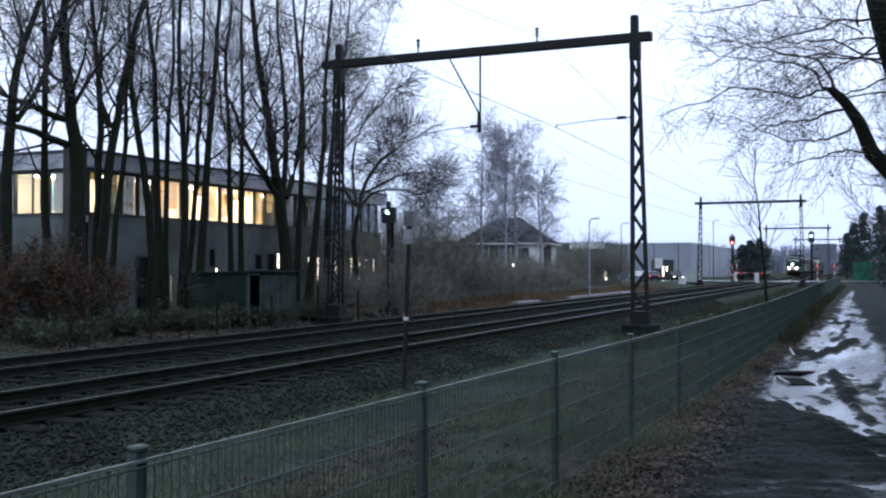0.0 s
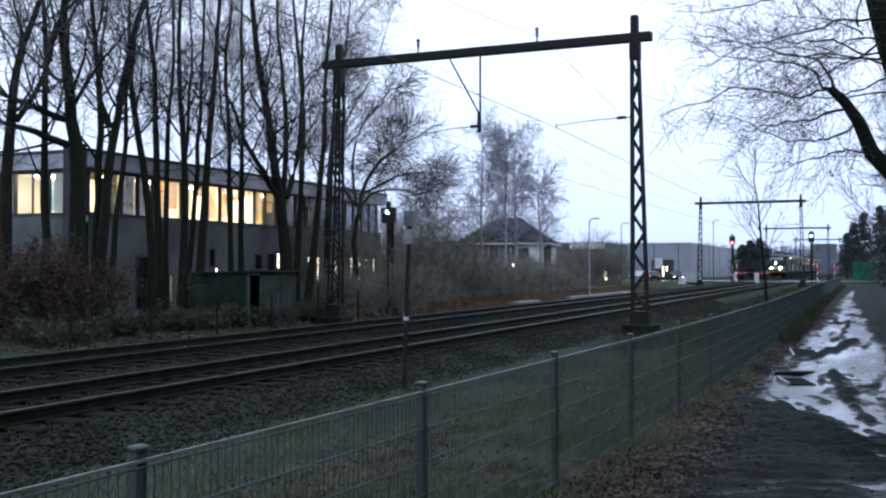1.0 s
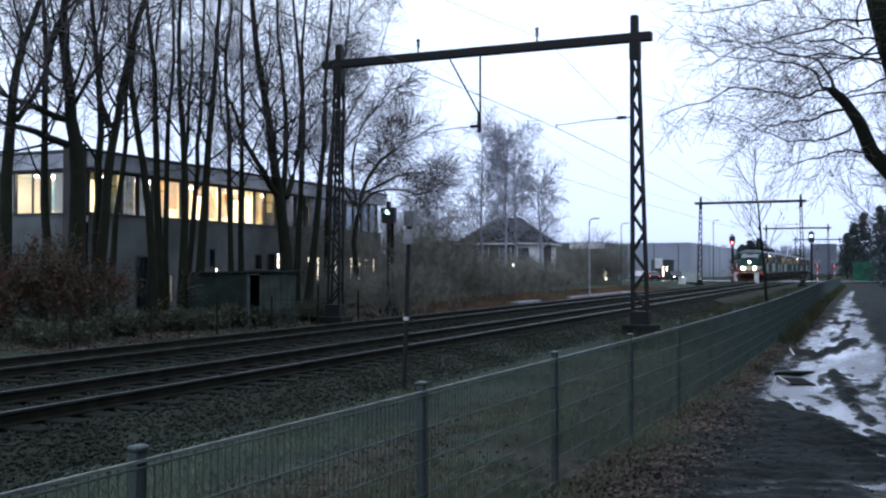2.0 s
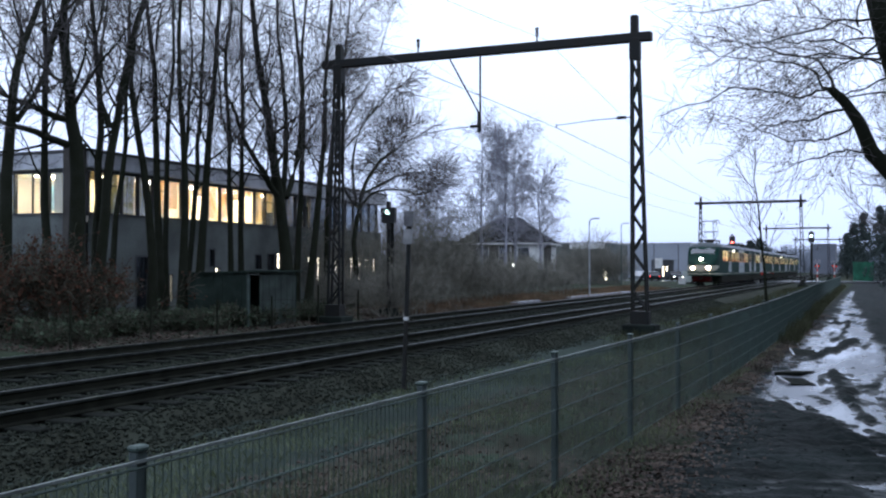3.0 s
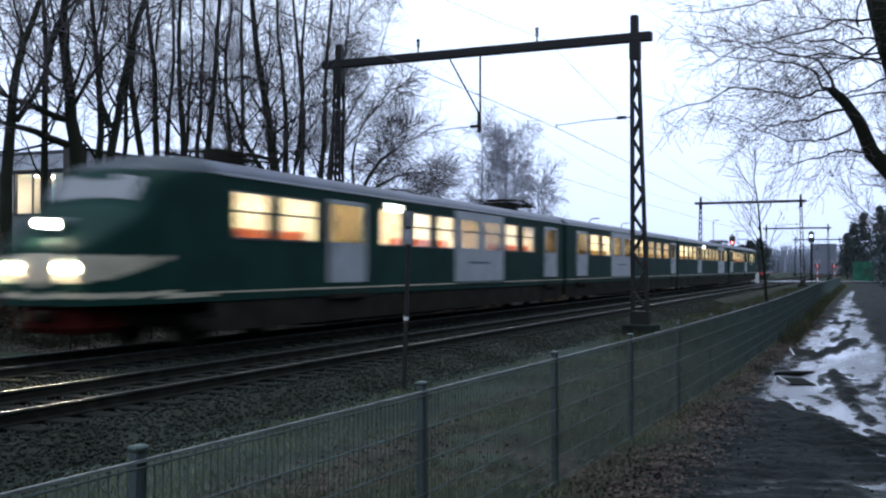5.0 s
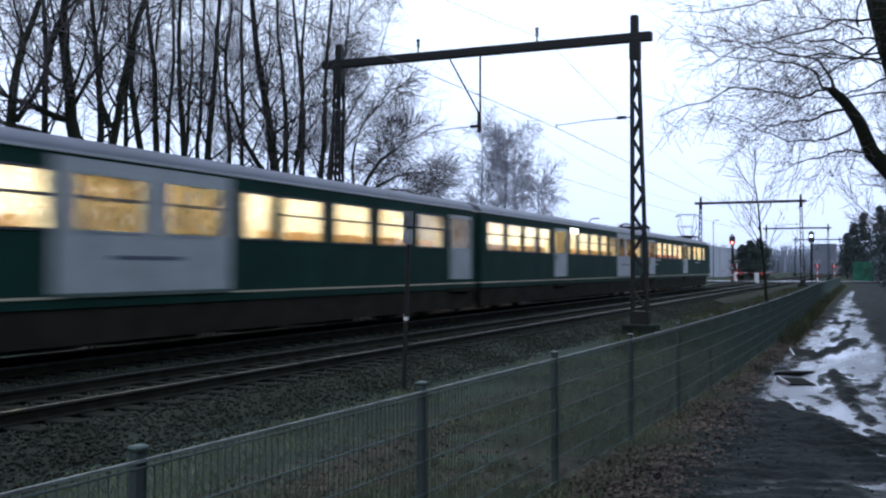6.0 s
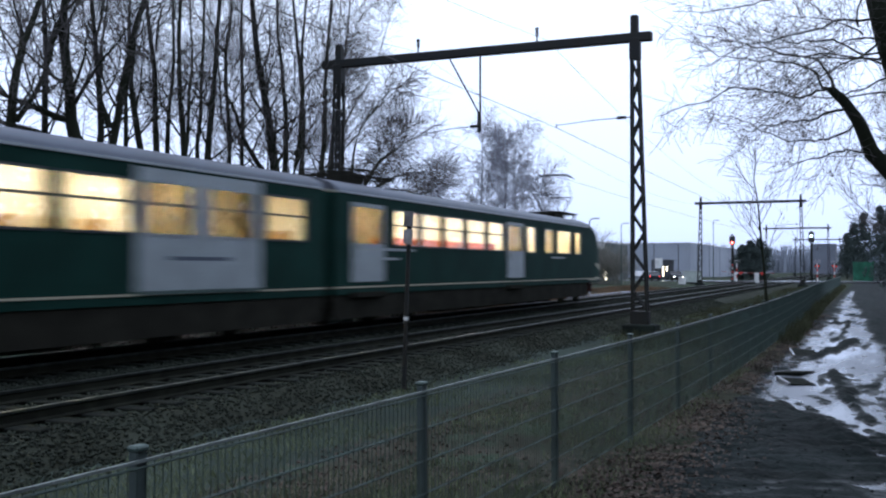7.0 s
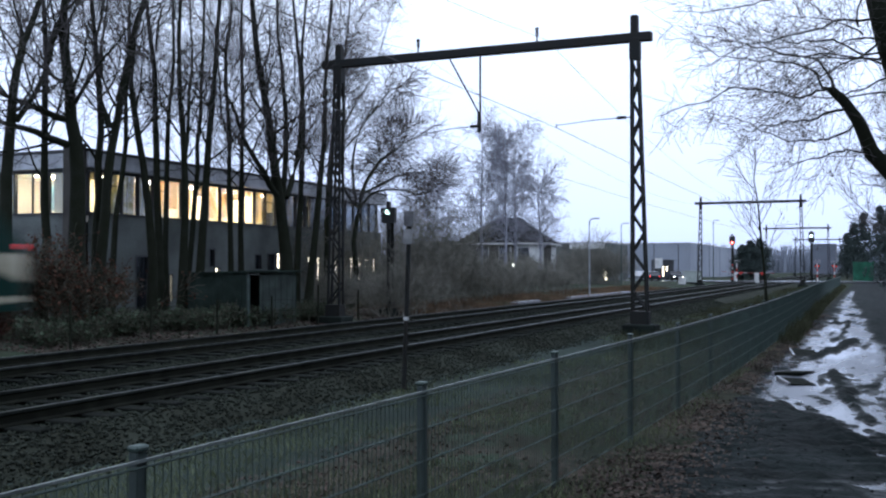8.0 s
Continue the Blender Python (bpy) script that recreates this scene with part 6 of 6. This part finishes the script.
def crossing_light(x, y, lit, label):
    s = empty("crossing_light", pose(x, y, 0), label, "crossing light", "crossing lights")
    part("post", cyl((0, 0, -0.3), (0, 0, 2.3), 0.06, 0.06), WHITE, s)
    for z in (0.4, 1.2):
        part("band", cyl((0, 0, z), (0, 0, z + 0.4), 0.07, 0.07), RED_PAINT, s)
    bm = cyl((-0.03, 0, 1.9), (0.03, 0, 1.9), 0.36, 0.36, 18)
    b = part("backboard", bm, SIGNAL_BLACK, s)
    for y2 in (-0.18, 0.18):
        part("lens", cyl((-0.03, y2, 1.9), (-0.09, y2, 1.9), 0.06, 0.06, 12), RED_GLOW if lit else GLASS_DARK, b)
    for a in (-1, 1):
        part("cross_arm", bar((-0.02, a * 0.42, 2.38), (-0.02, -a * 0.42, 2.72), 0.09, 0.02), WHITE, s)


crossing_light(129.5, 15.2, False, "level crossing light with a dark round board")
crossing_light(141.0, 6.3, True, "level crossing light flashing red beside the road")
crossing_light(141.0, 4.2, True, "level crossing light flashing red beside the road")


def barrier(x, y, length, up, label):
    s = empty("crossing_barrier", pose(x, y, 0), label, "barrier", "crossing barriers")
    part("drive_box", box(-0.25, 0.25, -0.25, 0.25, -0.3, 1.05, 0.04), WHITE, s)
    n = 8
    for k in range(n):
        a, b = length * k / n, length * (k + 1) / n
        ca, sa = math.cos(up), math.sin(up)
        part("boom_piece", bar((-0.3, a * ca, 1.0 + a * sa), (-0.3, b * ca, 1.0 + b * sa), 0.10, 0.06), RED_PAINT if k % 2 else WHITE, s)
    part("counterweight", box(-0.36, -0.2, -0.9, -0.5, 0.8, 1.15, 0.03), RED_PAINT, s)


barrier(130.2, 12.9, 4.2, radians(3), "red and white lowered level crossing barrier")
barrier(139.5, 16.6, -5.0, radians(0), "red and white lowered level crossing barrier")


def car(x, y, turn, paint, label, tail):
    c = empty("car", pose(x, y, -0.2, 0, 0, turn), label, "car", "cars at the crossing")
    bm = bmesh.new()
    prof = [(-2.1, 0.35), (-2.12, 0.85), (-1.85, 0.98), (-1.2, 1.40), (0.35, 1.45), (1.0, 1.0), (1.95, 0.88), (2.1, 0.6), (2.05, 0.32)]
    a = [bm.verts.new((p, -0.82, q)) for p, q in prof]
    b = [bm.verts.new((p, 0.82, q)) for p, q in prof]
    for i in range(len(prof)):
        bm.faces.new((a[i - 1], a[i], b[i], b[i - 1]))
    bm.faces.new(tuple(reversed(a))), bm.faces.new(b)
    body = part("body", bm, paint, c)
    for s in (-1, 1):
        part("side_window", box(-1.1, 0.45, s * 0.825 - 0.006, s * 0.825 + 0.006, 0.98, 1.33), GLASS_DARK, body)
        for xx in (-1.3, 1.3):
            w = part("wheel", cyl((xx, s * 0.70, 0.32), (xx, s * 0.86, 0.32), 0.32, 0.32, 18), UNDER, c)
            part("rim", cyl((xx, s * 0.86, 0.32), (xx, s * 0.875, 0.32), 0.19, 0.19, 12), GALV, w)
        part("tail_light", box(-2.15, -2.10, s * 0.66 - 0.08, s * 0.66 + 0.08, 0.70, 0.82), RED_GLOW, body)
        part("headlight", box(2.06, 2.12, s * 0.6 - 0.07, s * 0.6 + 0.07, 0.60, 0.70), WHITE_LIGHT, body)


CAR_DARK = mat("dark_car_paint", (0.02, 0.022, 0.026), 0.25, 0.3, scale=1, fine=10, bump=0)
CAR_SILVER = mat("silver_car_paint", (0.30, 0.31, 0.33), 0.3, 0.6, scale=1, fine=10, bump=0)
car(135.1, 27.2, 30, CAR_DARK, "dark car with glowing tail lamps queuing at the crossing", True)
car(141.5, 25.0, 205, CAR_DARK, "dark car with lit headlamps facing the crossing", True)
car(131.5, 28.1, 15, CAR_SILVER, "silver car waiting on the side road", True)


def kiosk():
    k = empty("kiosk", pose(151.0, 28.2, 0, 0, 0, 20), "small dark kiosk with two lit window strips", "kiosk")
    part("wall", box(0, 2, -1.4, 1.4, -0.3, 2.7, 0.03), FRAME_DARK, k)
    part("roof", box(-0.15, 2.15, -1.55, 1.55, 2.7, 2.85, 0.02), FRAME_DARK, k)
    for y0 in (-0.45, 0.1):
        part("window", box(-0.02, 0.0, y0, y0 + 0.17, 0.4, 1.9), SLIT_LIGHT, k, "lit window strip")
    s = empty("road_sign", pose(146.7, 28.2, 0, 0, 0, 15), "pale square road sign on a post", "sign")
    part("post", cyl((0, 0, -0.3), (0, 0, 3.2), 0.05, 0.05), GALV, s)
    part("plate", box(-0.06, -0.03, -0.55, 0.55, 1.6, 3.1, 0.01), WHITE, s)


kiosk()


# ---- stakes of a low wire fence under the trees ----
def stake_fence():
    f = empty("stake_fence", label="low wire fence on dark wooden stakes", category="fence")
    xs = [18.4 + 2.9 * k for k in range(6)]
    for k, x in enumerate(xs):
        lean = 0.03 * math.sin(k * 2.3)
        part("stake", cyl((x, 17.4, -0.7), (x + lean, 17.4 + lean, 0.85 + 0.2 * math.sin(k * 1.9)), 0.035, 0.03, 8), BARK, f)
    for z in (0.25, 0.6):
        pts = [(x, 17.42, z + 0.03 * math.sin(x)) for x in np.linspace(xs[0], xs[-1], 24)]
        part("strand", tubes("strand", [(pts, [0.006] * 24)], 4), RUST, f)


stake_fence()


def glint_strip():
    """Pale slabs along the far track, by the lamp, painted for a puddle's glint."""
    me = bpy.data.meshes.new("slab")
    bm = box(-0.48, 0.48, -0.2, 0.2, -0.3, 0.0, 0.01)
    bm.to_mesh(me)
    bm.free()
    me.materials.append(SLAB)
    k = empty("glint_slab_row", label="row of pale slabs standing in for a bright puddle strip", category="cable trough")
    for i in list(range(4, 8)) + list(range(14, 31)):
        s = new("slab", me)
        s.parent = k
        s.location = (46 + i, 17.05, -0.13 + 0.01 * math.sin(i * 3.1))


# pale enough to stand for puddle light in the strip by the track
SLAB = mat("pale_wet_slab", (0.27, 0.27, 0.29), 0.25, scale=0.4, fine=10, bump=0.1, dirt=(0.10, 0.10, 0.10), spec=0.7)
glint_strip()


def loose_slab(x, y, turn, tilt, w, d, label):
    s = empty("loose_slab", pose(x, y, -0.27, tilt, -tilt, turn), label, "paving slab", "slabs in the puddle")
    part("slab_body", box(-w / 2, w / 2, -d / 2, d / 2, -0.05, 0.035, 0.012), SLEEPER, s)
    part("slab_edge", box(-w / 2 + 0.01, w / 2 - 0.01, d / 2 + 0.004, d / 2 + 0.05, -0.05, 0.05, 0.01), SLAB, s, "pale wet edge")


loose_slab(23.6, 1.32, 8, 2, 1.3, 0.5, "dark concrete slab lying in a puddle")
loose_slab(19.2, 1.25, -14, -3, 0.9, 0.45, "broken dark slab half sunk in a puddle")
loose_slab(17.6, 1.10, 20, 3, 0.7, 0.42, "broken dark slab half sunk in a puddle")


# ---- leaves and grass on the ground ----
def ground_cover():
    rng = np.random.default_rng(31)
    n = 80000
    x = np.where(rng.random(n) < 0.15, -9 + 13 * rng.random(n), 2.5 + 40 * rng.random(n) ** 1.7)
    u = rng.random(n)
    y = np.where(rng.random(n) < 0.5, 1.2 + rng.normal(0.72, 0.3, n), 2.2 + 3.4 * u)
    inner = np.array([noise.noise((a * 0.5, b * 0.5, 2)) for a, b in zip(x, y)]) + 0.6 * rng.random(n) > 0.1
    x, y = x[inner], y[inner]
    z = np.array([ground_z(a, b) for a, b in zip(x, y)]) + 0.012
    dry = z > -0.262
    c = np.stack([x, y, z], 1)[dry | (y > 2.4)]
    tagged(finish(new("fallen_leaves", leaf_mesh(c, rng, 0.022, True)), LITTER), "brown fallen leaves scattered beside the fence", "leaves", kind="stuff")
    n = 14000
    x = 17 + 30 * rng.random(n)
    y = 16.6 + 3.6 * rng.random(n)
    z = np.array([ground_z(a, b) for a, b in zip(x, y)]) + 0.015
    tagged(finish(new("leaf_litter", leaf_mesh(np.stack([x, y, z], 1), rng, 0.05, True)), LITTER), "red-brown leaf litter along the far track", "leaves", kind="stuff")
    for name, n, x0, xr, y0, yr, hgt in (("grass", 90000, 2.0, 45, 2.0, 5.3, 0.09), ("bank_grass", 26000, 38, 55, 16.6, 3.5, 0.28), ("verge_weeds", 26000, 24, 90, 3.4, 3.6, 0.26), ("edge_weeds", 12000, 26, 80, 1.7, 0.95, 0.36)):
        x = x0 + xr * rng.random(n) ** (1.6 if name == "grass" else 1)
        lift = np.array([fence_y(a) - 2.2 if "weeds" in name else 0.0 for a in x])
        y = y0 + yr * rng.random(n) + lift
        patch = np.array([noise.noise((a * 0.35, b * 0.5, 6)) for a, b in zip(x, y)]) + 0.5 * rng.random(n) > 0.12
        x, y = x[patch], y[patch]
        m = len(x)
        z = np.array([ground_z(a, b) for a, b in zip(x, y)])
        P = np.stack([x, y, z - 0.01], 1)
        a = rng.random(m) * 6.283
        side = np.stack([np.cos(a), np.sin(a), 0 * a], 1) * (0.006 if name == "grass" else 0.012)
        h = hgt * (0.4 + 0.9 * rng.random((m, 1)))
        tip = P + np.concatenate([rng.normal(0, 0.4, (m, 2)) * h, h], 1)
        V = np.stack([P - side, P + side, tip], 1).reshape(-1, 3)
        tagged(finish(new(name, mesh_np(name, V, np.arange(m * 3).reshape(-1, 3))), GRASS if name == "grass" else BANK_GRASS if name == "bank_grass" else DRY_GRASS), "short dull winter grass beside the fence" if name == "grass" else "tall withered orange-brown grass on the bank", "grass", kind="stuff")


def mud_clods():
    """Trodden lumps and grit on the muddy path."""
    rng = np.random.default_rng(91)
    n = 7000
    x = 3.5 + 24 * rng.random(n) ** 1.5
    y = -2.2 + 4.3 * rng.random(n)
    z = np.array([ground_z(a, b) for a, b in zip(x, y)])
    dry = z > -0.268
    x, y, z = x[dry], y[dry], z[dry]
    n = len(x)
    octa = np.array([(1, 0, 0), (-1, 0, 0), (0, 1, 0), (0, -1, 0), (0, 0, 0.55), (0, 0, -0.5)])
    tri = np.array([(0, 2, 4), (2, 1, 4), (1, 3, 4), (3, 0, 4), (2, 0, 5), (1, 2, 5), (3, 1, 5), (0, 3, 5)])
    size = (0.006 + 0.02 * rng.random((n, 1, 1)) ** 2.5) * (0.6 + 0.8 * rng.random((n, 6, 3)))
    V = octa[None] * size + np.stack([x, y, z], -1)[:, None]
    Fc = tri[None] + (np.arange(n) * 6)[:, None, None]
    tagged(finish(new("mud_clods", mesh_np("mud_clods", V.reshape(-1, 3), Fc.reshape(-1, 3))), MUD), "small trodden lumps of dark mud on the path", "mud", kind="stuff")


mud_clods()
DRY_GRASS = mat("withered_grass", (0.050, 0.054, 0.030), 0.9, scale=0.5, fine=8, bump=0, random_tone=0.4, spec=0.1)
BANK_GRASS = mat("rusty_bank_grass", (0.135, 0.090, 0.056), 0.9, scale=0.5, fine=8, bump=0, random_tone=0.4, spec=0.1)
ground_cover()

motions()
